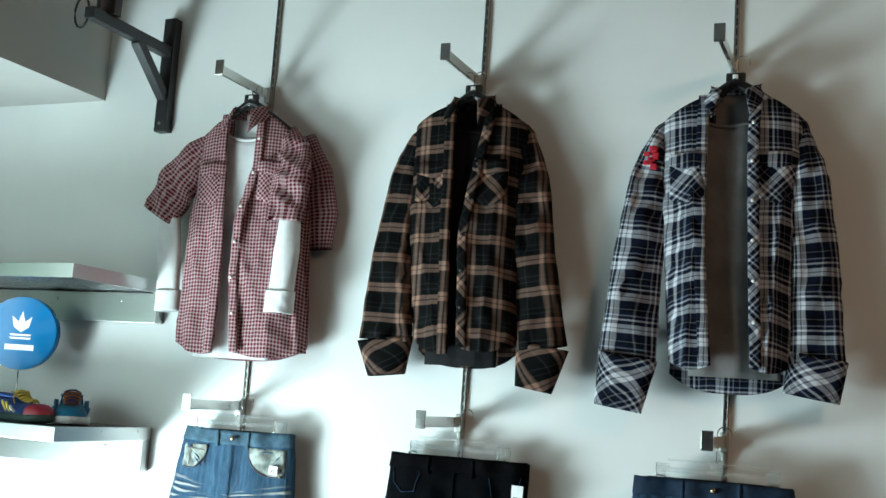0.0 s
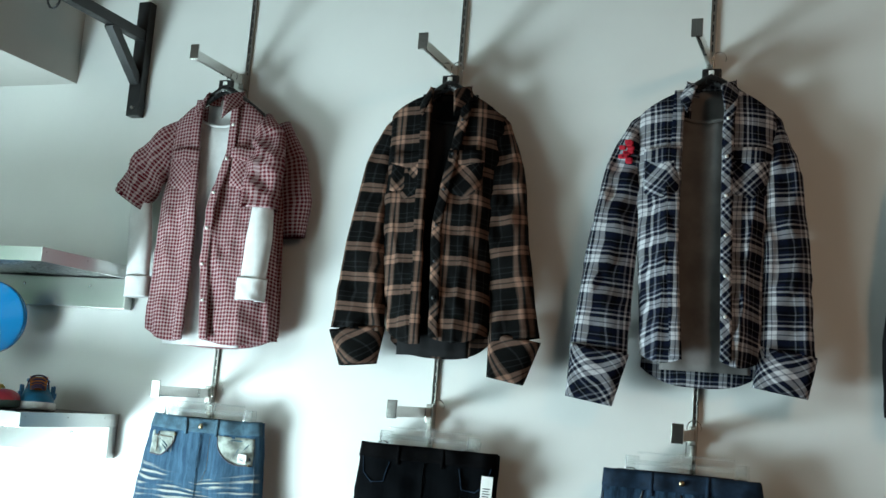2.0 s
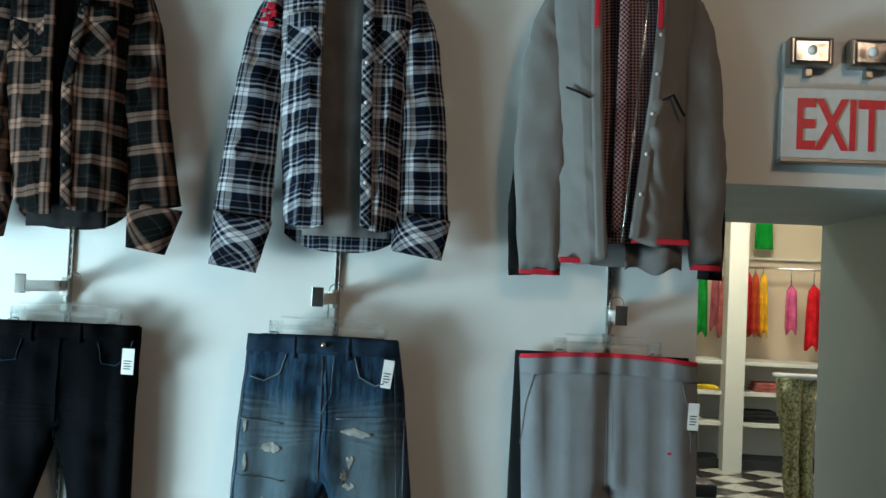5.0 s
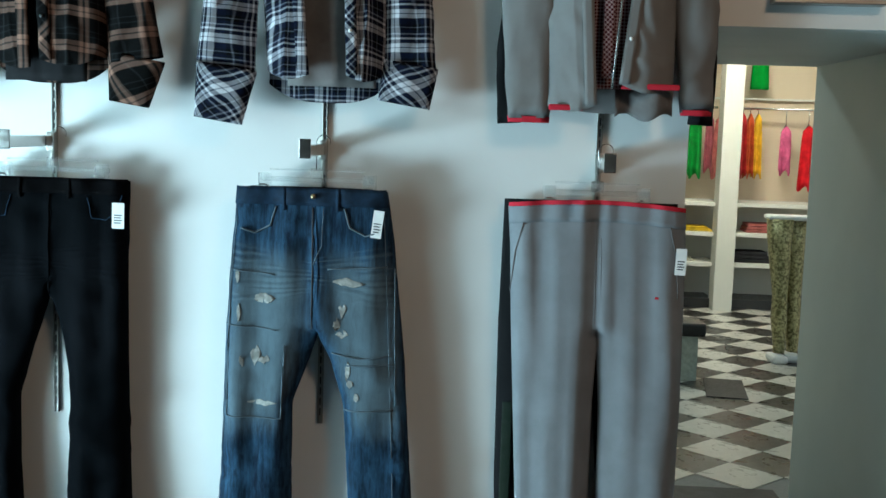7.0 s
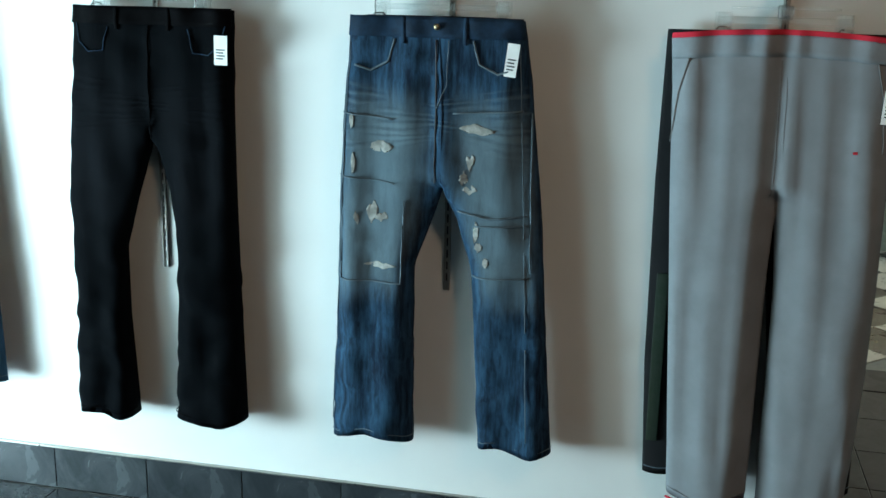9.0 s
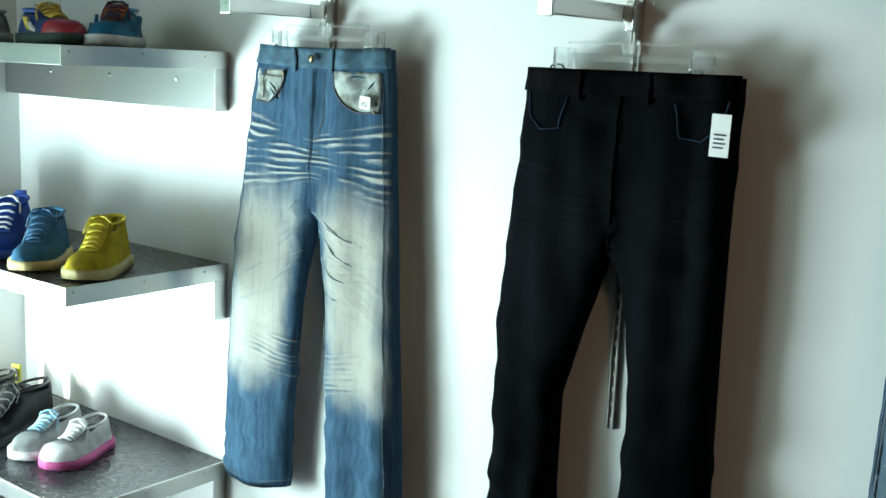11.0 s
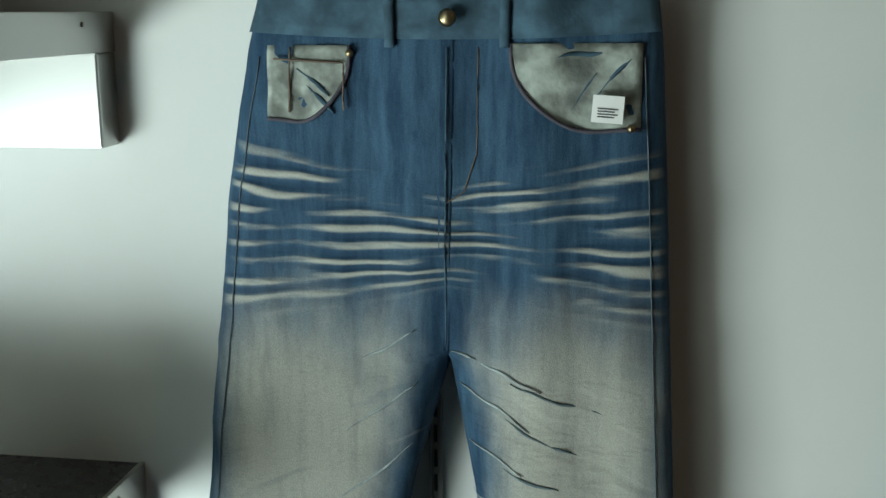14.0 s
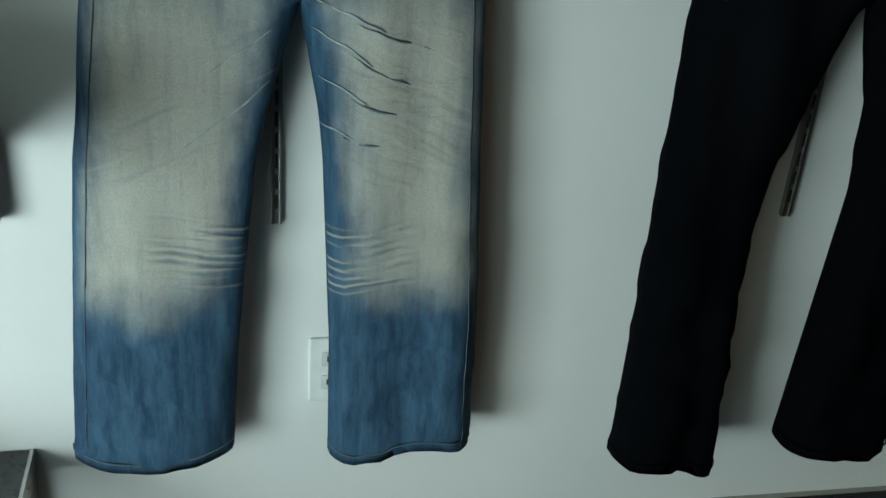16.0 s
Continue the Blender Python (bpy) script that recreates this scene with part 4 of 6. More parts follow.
def strip(s, front_y, name, xa, za, xb, zb, h, material, bow=0.0, out=0.0013, seed=0, label=""):
    """A narrow ridge in the cloth that tapers to both ends."""
    def fn(u, v):
        x = xa + (xb - xa) * u
        mid = za + (zb - za) * u + bow * math.sin(math.pi * u) + 0.0035 * noise.noise(Vector((x * 38, seed * 1.3, 0.2)))
        w = h * math.sin(math.pi * min(1.0, max(0.0, 0.03 + 0.94 * u))) ** 0.7 * (1 + 0.5 * noise.noise(Vector((x * 55, seed * 2.1, 1.7))))
        z = mid + (0.5 - v) * w
        return (x, front_y(x, z) - out * math.sin(math.pi * (0.2 + 0.6 * v)), z)
    return part(name, sheet(fn, 16, 2, 0.0015), material, s, label)


pocket_mouth(p1, fy, -0.108, -0.198, -0.048, 0.084)
pocket_mouth(p1, fy, 0.062, 0.196, -0.046, 0.094)
rivet(p1, fy, -0.108, -0.056)
rivet(p1, fy, 0.186, -0.132)
seam(p1, fy, [(-0.19, -0.062), (-0.115, -0.066), (-0.114, -0.115)], 0.0013, M_STITCH_TAN, "coin_pocket_stitch", 0.005)
seam(p1, fy, [(-0.172, -0.05), (-0.174, -0.118)], 0.0013, M_STITCH_TAN, "coin_pocket_stitch", 0.005)
for q in ((-0.165, -0.072, -0.13, -0.10), (-0.155, -0.09, -0.125, -0.118), (0.15, -0.10, 0.185, -0.062), (0.125, -0.115, 0.15, -0.075), (0.11, -0.06, 0.155, -0.056)):
    strip(p1, fy, "pocket_crease", *q, 0.006, M_LIGHTPLAIN, 0.002, 0.004, q[0] * 50)
for x0, z0, x1, z1 in ((0.0, -0.376, 0.165, -0.442), (0.006, -0.418, 0.14, -0.492), (0.018, -0.484, 0.12, -0.53), (0.02, -0.555, 0.10, -0.575)):
    strip(p1, fy, "thigh_crease", x0, z0, x0 + 0.6 * (x1 - x0), z0 + 0.6 * (z1 - z0), 0.0032, M_BLEACH, 0.003, 0.0022, x0 * 70)
    strip(p1, fy, "thigh_crease", x0 + 0.4 * (x1 - x0), z0 + 0.4 * (z1 - z0) - 0.004, x1, z1, 0.003, M_DEEPBLUE, -0.002, 0.0008, x0 * 90)
for x0, z0, x1, z1 in ((-0.038, -0.412, -0.12, -0.475), (-0.045, -0.49, -0.155, -0.58), (-0.04, -0.35, -0.10, -0.39)):
    strip(p1, fy, "thigh_crease", x1, z1, x0, z0, 0.0032, M_BLEACH, -0.003, 0.0022, x0 * 70)
for col, inset in ((1, 0.020), (4, -0.020)):
    seam(p1, fy, [(table(r1, z, col) + inset, z) for z in (-0.06, -0.2, -0.4, -0.6, -0.85, -1.10)], 0.0008, M_STITCH, "side_seam", 0.001)
seam(p1, fy, [(-0.004, -0.05), (-0.005, -0.20), (-0.006, -0.37)], 0.001, M_LIGHTPLAIN, "fly_edge", 0.002)
seam(p1, fy, [(0.028, -0.05), (0.027, -0.16), (0.014, -0.20), (-0.004, -0.212)], 0.0007, M_STITCH_TAN, "fly_stitch", 0.001)
rivet(p1, fy, -0.002, -0.02, 0.0095, 0.014)
price_tag(p1, fy, 0.162, -0.112, 0.032, 0.028, 4)
trouser_hanger(0.033, -0.062, 1.474, 0.165, 1.60, (-0.155, 0.155))

# black coated trousers
P2 = [(1.452, 0.599, 0.822, 0.822, 1.062), (1.30, 0.586, 0.823, 0.823, 1.058), (1.17, 0.573, 0.822, 0.824, 1.056), (1.09, 0.566, 0.814, 0.828, 1.056), (0.95, 0.562, 0.768, 0.866, 1.056), (0.80, 0.563, 0.724, 0.881, 1.058), (0.6, 0.564, 0.722, 0.874, 1.062), (0.316, 0.564, 0.735, 0.866, 1.069)]
p2, fy, r2 = trousers("black_jeans", "black coated denim trousers with faint creases on a clear hanger", P2, [(0.0, 0.028), (-0.4, 0.04), (-0.8, 0.055), (-1.2, 0.075)], (0.82, 1.10), M_COAL, 21, -0.06, 0.026, 15, 2.2, 0.014, sharp=0.012, stitch=M_COALPLAIN)
band(p2, fy, r2, M_COALPLAIN, 0.005, -0.042)
loops(p2, fy, (-0.085, 0.06), 0.005, -0.055, M_COALPLAIN)
for sgn in (-1, 1):
    seam(p2, fy, [(sgn * 0.215, -0.04), (sgn * 0.205, -0.09), (sgn * 0.17, -0.115), (sgn * 0.13, -0.11), (sgn * 0.115, -0.05)], 0.0016, M_INDIGOPLAIN, "pocket_edge", 0.003)
seam(p2, fy, [(0.0, -0.045), (0.0, -0.34)], 0.002, M_COALPLAIN, "fly_edge", 0.003)
price_tag(p2, fy, 0.21, -0.10, 0.036, 0.075, 1)
trouser_hanger(0.83, -0.06, 1.452, 0.17, 1.60, (-0.145, 0.145))

# patched indigo jeans
P3 = [(1.447, 1.386, 1.61, 1.61, 1.824), (1.30, 1.376, 1.622, 1.622, 1.846), (1.228, 1.370, 1.626, 1.626, 1.853), (1.035, 1.358, 1.626, 1.636, 1.876), (0.95, 1.355, 1.603, 1.668, 1.885), (0.82, 1.350, 1.556, 1.706, 1.894), (0.55, 1.342, 1.556, 1.727, 1.915), (0.335, 1.334, 1.557, 1.74, 1.934)]
p3, fy, r3 = trousers("patched_jeans", "dark indigo jeans with ripped patches on a clear hanger", P3, [(0.0, 0.032), (-0.4, 0.05), (-1.2, 0.045)], (1.631, 1.035), M_INDIGO, 33, -0.085, 0.022, 15, 2.0, 0.012, sharp=0.010)
band(p3, fy, r3, M_INDIGOPLAIN, 0.005, -0.045)
part("inner_waist", sheet(lambda u, v: (-0.18 + 0.36 * u, 0.018 - 0.025 * (2 * u - 1) ** 2, 0.006 - 0.04 * v), 12, 2), M_DARKIN, p3, "dark inside of the waist")
loops(p3, fy, (-0.075, 0.08), 0.005, -0.06, M_INDIGOPLAIN)
for sgn in (-1, 1):
    seam(p3, fy, [(sgn * 0.20, -0.115), (sgn * 0.16, -0.128), (sgn * 0.115, -0.105), (sgn * 0.10, -0.05)], 0.0028, M_STITCH, "pocket_edge", 0.003)
    seam(p3, fy, [(sgn * 0.212, -0.06), (sgn * 0.235, -0.45), (sgn * 0.265 - (0.0 if sgn < 0 else -0.002), -1.07)], 0.0014, M_STITCH, "side_seam", 0.003)
seam(p3, fy, [(0.008, -0.05), (0.012, -0.40)], 0.0028, M_STITCH_DARK, "fly_edge", 0.003)
seam(p3, fy, [(0.04, -0.05), (0.036, -0.16), (0.012, -0.215)], 0.0014, M_STITCH, "fly_stitch", 0.003)
rivet(p3, fy, 0.01, -0.018, 0.0085, 0.012)
for q in ((-0.165, -0.235, 0.135, 0.0, 0), (-0.165, -0.395, 0.15, 0.0, 1)):
    seam(p3, fy, [(q[0] - q[2] / 2, q[1]), (q[0] + q[2] / 2, q[1] - 0.012)], 0.0022, M_STITCH, "patch_seam", 0.003)
for pts in ([(-0.225, -0.19), (-0.235, -0.62), (-0.235, -0.665), (-0.075, -0.67), (-0.065, -0.45)], [(0.055, -0.225), (0.225, -0.215)], [(0.07, -0.47), (0.15, -0.485), (0.245, -0.475)], [(0.115, -0.505), (0.25, -0.50)], [(0.105, -0.64), (0.252, -0.635)], [(0.246, -0.22), (0.258, -0.62)]):
    seam(p3, fy, pts, 0.0024, M_STITCH, "patch_seam", 0.003)
for i, (cx, cz, w, h) in enumerate(((-0.13, -0.315, 0.065, 0.028), (-0.20, -0.36, 0.012, 0.05), (-0.15, -0.485, 0.03, 0.05), (-0.125, -0.497, 0.035, 0.02), (-0.13, -0.625, 0.085, 0.016), (0.115, -0.262, 0.085, 0.024), (0.10, -0.345, 0.022, 0.03), (0.085, -0.385, 0.02, 0.03), (0.10, -0.415, 0.035, 0.022), (0.118, -0.52, 0.016, 0.05), (0.125, -0.56, 0.02, 0.022), (0.145, -0.60, 0.016, 0.024), (-0.205, -0.255, 0.012, 0.035), (-0.19, -0.50, 0.012, 0.03))):
    patch(p3, fy, "worn_patch", cx, cz, w, h, M_FRAY, 0.0016, "frayed white worn spot", 0.4, i, None, 0.3)
price_tag(p3, fy, 0.195, -0.092, 0.03, 0.08, 7)
trouser_hanger(1.615, -0.085, 1.447, 0.17, 1.60, (-0.15, 0.155))

# black sweat trousers behind, grey ones in front
P5 = [(1.437, 2.160, 2.42, 2.42, 2.66), (1.07, 2.154, 2.42, 2.43, 2.68), (0.6, 2.158, 2.42, 2.46, 2.685), (0.30, 2.172, 2.40, 2.47, 2.688)]
p5, fy, r5 = trousers("black_sweatpants", "black sweat trousers with green stripe behind the grey pair", P5, [(0.0, 0.014), (-1.2, 0.016)], (2.43, 1.07), M_TEE_K, 51, -0.032, 0.004, 12, 2, 0.003)
part("side_stripe", box(-0.235, -0.205, -0.022, -0.018, -1.05, -0.6, 0.002), plain("dark_green_cloth", (0.006, 0.016, 0.006), 0.8), p5, "dark green side stripe")
P4 = [(1.437, 2.170, 2.42, 2.42, 2.670), (1.30, 2.180, 2.43, 2.43, 2.678), (1.07, 2.191, 2.433, 2.441, 2.680), (0.85, 2.204, 2.434, 2.450, 2.682), (0.62, 2.217, 2.434, 2.454, 2.682), (0.4, 2.230, 2.434, 2.455, 2.672), (0.275, 2.236, 2.432, 2.458, 2.660)]
p4, fy, r4 = trousers("grey_sweatpants", "grey sweat trousers with red waist and hem piping", P4, [(0.0, 0.035), (-0.4, 0.06), (-1.2, 0.052)], (2.438, 1.07), M_TRACK, 43, -0.105, 0.038, 19, 0.22, 0.003, droop=0.016, sharp=0.011, stitch=M_TRACK)
band(p4, fy, r4, M_TRACK, 0.004, -0.05, "", 0.003, 0.016)
band(p4, fy, r4, M_RED, 0.010, -0.002, "red waist piping", 0.006, 0.016)
for sgn in (-1, 1):
    seam(p4, fy, [(sgn * 0.205, -0.06), (sgn * 0.225, -0.14), (sgn * 0.236, -0.26)], 0.002, M_TEE_G, "pocket_edge", 0.002)
    a, b = (table(r4, r4[-1][0], 1), table(r4, r4[-1][0], 2)) if sgn < 0 else (table(r4, r4[-1][0], 3), table(r4, r4[-1][0], 4))
    zb = r4[-1][0]
    part("hem_piping", tube([(a + (b - a) * i / 14, fy(a + 0.004 + (b - a - 0.008) * i / 14, zb) - 0.003, zb + 0.004 + 0.008 * math.sin((a + (b - a) * i / 14) * 9)) for i in range(15)], 0.003, 6), M_RED, p4, "red hem piping")
seam(p4, fy, [(0.0, -0.06), (0.004, -0.30), (0.003, -0.37)], 0.0015, M_TRACK, "front_seam", 0.001)
part("chest_mark", box(0.170, 0.180, fy(0.175, -0.26) - 0.004, fy(0.175, -0.26), -0.262, -0.256, 0.001), M_RED, p4, "tiny red embroidered mark")
price_tag(p4, fy, 0.238, -0.155, 0.03, 0.075, 2)
trouser_hanger(2.42, -0.105, 1.437, 0.15, 1.60, (-0.135, 0.13))

# ---- wall standards and display arms ----


def standard(x):
    """A slotted steel channel screwed to the wall."""
    s = thing("wall_standard", pose(x, 0, 0), "slim slotted steel wall standard screwed upright to the wall", "wall rail", "wall standards")
    bm = bmesh.new()
    box(-0.008, -0.0035, -0.011, 0.001, 0.735, 3.42, 0.001, bm)
    box(0.0035, 0.008, -0.011, 0.001, 0.735, 3.42, 0.001, bm)
    box(-0.004, 0.004, -0.0075, 0.001, 0.735, 3.42, 0.0, bm)
    ch = part("channel", bm, M_ROD, s, "", False)
    bm = bmesh.new()
    z = 0.76
    while z < 3.4:
        box(-0.002, 0.002, -0.0085, -0.0078, z, z + 0.022, 0.0, bm)
        z += 0.032
    part("slot_strip", bm, M_INK, ch, "row of dark slots", False)
    return s


def arm(x, z, bracket=True):
    """A straight display arm that hooks into a standard, with an upturned end."""
    s = thing("display_arm", pose(x, -0.011, z), "straight chrome display arm with an upturned end stop", "display arm", "display arms on the wall")
    bm = box(-0.0065, 0.0065, -0.32, 0.0, -0.016, 0.016, 0.0025)
    part("bar", bm, M_CHROME, s, "", False)
    part("end_stop", box(-0.016, 0.016, -0.326, -0.32, -0.020, 0.032, 0.002), M_CHROME, s, "", False)
    bm = bmesh.new()
    box(-0.011, 0.011, -0.03, 0.0, -0.03, 0.026, 0.004, bm)
    box(-0.006, 0.006, -0.014, 0.0, -0.075, -0.03, 0.003, bm)
    part("mount", bm, M_ROD, s, "", False)
    return s


for i in range(4):
    standard(0.813 * i + (0.0 if i < 3 else -0.01))
    xx = 0.813 * i + (0.0 if i < 3 else -0.01)
    arm(xx, 2.665)
    arm(xx, 1.562 - (0.012 if i == 3 else 0.0))

# ---- shelves ----
X_END = -0.38
M_PLATE = metal("sheet_steel", (0.5, 0.5, 0.485), 0.3, (3, 90, 90), 0.3)


def shelf(z, drop):
    s = thing("wall_shelf", pose(0, 0, z), "steel-edged dark wall shelf on a screwed steel cleat", "shelf", "shoe shelves")
    part("board", box(WEST + 0.002, X_END - 0.004, -0.486, -0.002, -0.04, 0.0, 0.001), M_SHELFTOP, s, "dark laminate shelf top", False)
    part("front_edge", box(WEST + 0.002, X_END - 0.002, -0.492, -0.486, -0.044, 0.002, 0.001), M_PLATE, s, "brushed steel edge strip", False)
    part("end_edge", box(X_END - 0.004, X_END + 0.002, -0.492, -0.002, -0.044, 0.002, 0.001), M_PLATE, s, "brushed steel edge strip", False)
    cl = part("cleat", box(WEST + 0.003, X_END, -0.046, 0.0, -drop, -0.044, 0.003), M_PLATE, s, "steel wall cleat", False)
    for i in range(4):
        b = bmesh.new()
        bmesh.ops.create_uvsphere(b, u_segments=10, v_segments=6, radius=0.006)
        for v in b.verts:
            v.co.y *= 0.4
        b.transform(Matrix.Translation((X_END - 0.16 - 0.30 * i, -0.0465, -0.075)))
        part("screw", b, M_CHROME, cl)
    for y in (-0.47, -0.27, -0.08):
        b = bmesh.new()
        bmesh.ops.create_uvsphere(b, u_segments=8, v_segments=5, radius=0.003)
        b.transform(Matrix.Translation((X_END + 0.002, y, -0.012)))
        part("rivet", b, M_ROD, s)
    return s


SHELF_Z = (1.985, 1.46, 0.899, 0.338)
for z in SHELF_Z:
    shelf(z, 0.153)

# ---- shoes ----


def shoe(name, label, m, colour, sole, toe=None, high=0.0, lace=(0.7, 0.7, 0.7), stripe=None, length=0.30, lining=(0.02, 0.025, 0.04), strap=None, rough=0.75, tongue=None, group="shoes on the shelves"):
    """A shoe that points along -y from its heel at the origin."""
    s = thing(name, m, label, "shoe", group)
    mu = plain(name + "_upper", colour, rough, 0.18, 35, 0.35)
    ms = plain(name + "_sole", sole, 0.7, 0.12, 40, 0.2)
    ml = plain(name + "_lace", lace, 0.8, 0.1, 60, 0.2)
    L = length

    def half(q):
        # q: 0 at the heel, 1 at the toe
        w = 0.044 + 0.013 * math.sin(max(0, q - 0.25) / 0.75 * math.pi * 0.92)
        a, b = min(1.0, q / 0.13), min(1.0, (1 - q) / 0.27)
        end = math.sqrt(max(0.0, 1 - (1 - a) ** 2)) * max(0.0, 1 - (1 - b) ** 2.2) ** 0.5
        return w * max(0.02, end)

    def height(q):
        back = 0.088 + high
        if q < 0.42:
            return back + 0.012 * (0.2 - q) * 2
        if q < 0.72:
            k = (q - 0.42) / 0.30
            return back * (1 - k) + 0.062 * k - 0.010 * math.sin(k * math.pi)
        k = (q - 0.72) / 0.28
        return 0.062 - 0.030 * k ** 2.6

    # sole
    bm = bmesh.new()
    n = 28
    prev = None
    for i in range(n + 1):
        q = i / n
        w = half(q) * 1.08 + 0.002
        y = 0.006 - q * (L + 0.010)
        lift = 0.008 * max(0, q - 0.8) / 0.2
        ring = [bm.verts.new(p) for p in ((-w, y, lift), (w, y, lift), (w * 1.02, y, 0.014 + lift), (w, y, 0.026 + lift * 0.5), (-w, y, 0.026 + lift * 0.5), (-w * 1.02, y, 0.014 + lift))]
        if prev:
            for a in range(6):
                bm.faces.new((prev[a], prev[(a + 1) % 6], ring[(a + 1) % 6], ring[a]))
        else:
            bm.faces.new(ring)
        prev = ring
    bm.faces.new(prev)
    part("sole", bm, ms, s)
    # upper, open at the top behind the laces
    bm = bmesh.new()
    rings = []
    n, seg = 34, 18
    for i in range(n + 1):
        q = i / n
        w, h = half(q), height(q)
        y = -q * L
        ring = []
        for a in range(seg + 1):
            t = math.pi * a / seg
            ex = math.copysign(abs(math.cos(t)) ** 0.62, math.cos(t))
            ez = abs(math.sin(t)) ** 0.8
            pinch = 1.0 - 0.22 * ez * (1 if q < 0.7 else 0.3)
            x = -w * ex * pinch
            z = 0.022 + (h - 0.022) * ez
            if q < 0.46 and abs(ex) < 0.72:
                z = min(z, h - 0.004)
            g = 0.0022 * noise.noise(Vector((x * 40, y * 35, z * 40)))
            ring.append(bm.verts.new((x + g, y - 0.012 * ez * (1 - q) * 0 + g, z)))
        rings.append(ring)
    top0, top1 = 5, seg - 5
    for i in range(n):
        q = (i + 0.5) / n
        for a in range(seg):
            if 0.03 < q < 0.44 and top0 <= a < top1:
                continue
            bm.faces.new((rings[i][a], rings[i][a + 1], rings[i + 1][a + 1], rings[i + 1][a]))
    bmesh.ops.solidify(bm, geom=bm.faces[:], thickness=0.003)
    up = part("upper", bm, mu, s)
    # lining inside the opening
    bm = bmesh.new()
    pts = []
    for i in range(16):
        t = 2 * math.pi * i / 16
        pts.append(bm.verts.new((0.033 * math.cos(t), -0.24 * L + 0.2 * L * math.sin(t), 0.06 + high * 0.8)))
    bm.faces.new(pts)
    part("lining", bm, plain(name + "_lining", lining, 0.9), s, "dark inner lining")
    rim = [(half(0.24) * 0.80 * math.cos(2 * math.pi * i / 24), -0.235 * L + 0.205 * L * math.sin(2 * math.pi * i / 24), height(0.24 - 0.2 * math.sin(2 * math.pi * i / 24)) - 0.004) for i in range(24)]
    part("collar", tube(rim, 0.0045, 8, closed=True), mu, up)
    # tongue
    def tongue_at(u, v):
        q = 0.72 - 0.34 * v
        return ((u - 0.5) * 0.05 * (1 + 0.2 * v), -q * L - 0.004, height(q) + 0.004 + 0.010 * v ** 2)
    bm = bmesh.new()
    grid = [[bm.verts.new(tongue_at(i / 6, j / 10)) for i in range(7)] for j in range(11)]
    for j in range(10):
        for i in range(6):
            bm.faces.new((grid[j][i], grid[j][i + 1], grid[j + 1][i + 1], grid[j + 1][i]))
    bmesh.ops.solidify(bm, geom=bm.faces[:], thickness=0.006)
    part("tongue", bm, plain(name + "_tongue", tongue or colour, 0.8, 0.15, 40), s)
    for j in range(6):
        q = 0.69 - 0.052 * j
        h = height(q) + 0.010 + 0.004 * j / 5
        w = 0.021 + 0.001 * j
        part("lace", tube([(-w, -q * L, h - 0.006), (-w * 0.4, -q * L - 0.003, h + 0.002), (w * 0.4, -q * L - 0.004 + 0.004 * (j % 2), h + 0.003), (w, -q * L, h - 0.006)], 0.0034, 6), ml, s)
    q = 0.42
    for sgn in (-1, 1):
        part("lace", tube([(0, -q * L - 0.008, height(q) + 0.014), (sgn * 0.02, -q * L - 0.02, height(q) + 0.012), (sgn * 0.032, -q * L - 0.012, height(q) - 0.006), (sgn * 0.036, -q * L - 0.03, height(q) - 0.03)], 0.0026, 6), ml, s)
    if toe:
        bm = bmesh.new()
        rr = []
        for i in range(9):
            q = 0.79 + 0.21 * i / 8
            w, h = half(q) * 1.04, height(q) + 0.002
            rr.append([bm.verts.new((-w * math.copysign(abs(math.cos(math.pi * a / 14)) ** 0.62, math.cos(math.pi * a / 14)), -q * L - 0.002, 0.022 + (h - 0.022) * abs(math.sin(math.pi * a / 14)) ** 0.8)) for a in range(15)])
        for i in range(8):
            for a in range(14):
                bm.faces.new((rr[i][a], rr[i][a + 1], rr[i + 1][a + 1], rr[i + 1][a]))
        part("toe_cap", bm, plain(name + "_toe", toe, 0.45, 0.1, 40), s)
    for c, qs in (stripe or ()):
        mm = plain(name + "_stripe", c, 0.5, 0.1, 40)
        for sgn in (-1, 1):
            for q in qs:
                pts = []
                for i in range(7):
                    k = i / 6
                    qq = q + 0.08 * k
                    pts.append((sgn * (half(qq) * (1.0 - 0.2 * k ** 2) + 0.002), -qq * L, 0.03 + (height(qq) - 0.045) * (1 - k) * 0.9))
                part("side_stripe", tube(pts, 0.005, 6), mm, s)
    if strap:
        part("heel_tab", box(-0.016, 0.016, 0.0, 0.008, 0.06, 0.10 + high, 0.003), plain(name + "_tab", strap, 0.6), s)
    return s


S1, S2, S3 = SHELF_Z[1] + 0.002, SHELF_Z[2] + 0.002, SHELF_Z[3] + 0.002
shoe("suede_boot", "yellow suede ankle boot with tan crepe sole", pose(-0.563, -0.215, S2, 0, 0, 34), (0.50, 0.40, 0.018), (0.42, 0.36, 0.16), None, 0.04, (0.45, 0.36, 0.02), rough=0.95, length=0.27)
shoe("suede_boot", "teal blue suede ankle boot with tan crepe sole", pose(-0.765, -0.27, S2, 0, 0, 42), (0.05, 0.17, 0.30), (0.42, 0.34, 0.15), None, 0.04, (0.03, 0.09, 0.18), rough=0.95, length=0.27)
shoe("canvas_sneaker", "bright blue canvas sneaker with white laces", pose(-0.985, -0.245, S2, 0, 0, 46), (0.008, 0.06, 0.33), (0.02, 0.07, 0.34), None, 0.05, (0.75, 0.75, 0.75), [((0.8, 0.8, 0.8), (0.5, 0.62))], strap=(0.02, 0.08, 0.35))
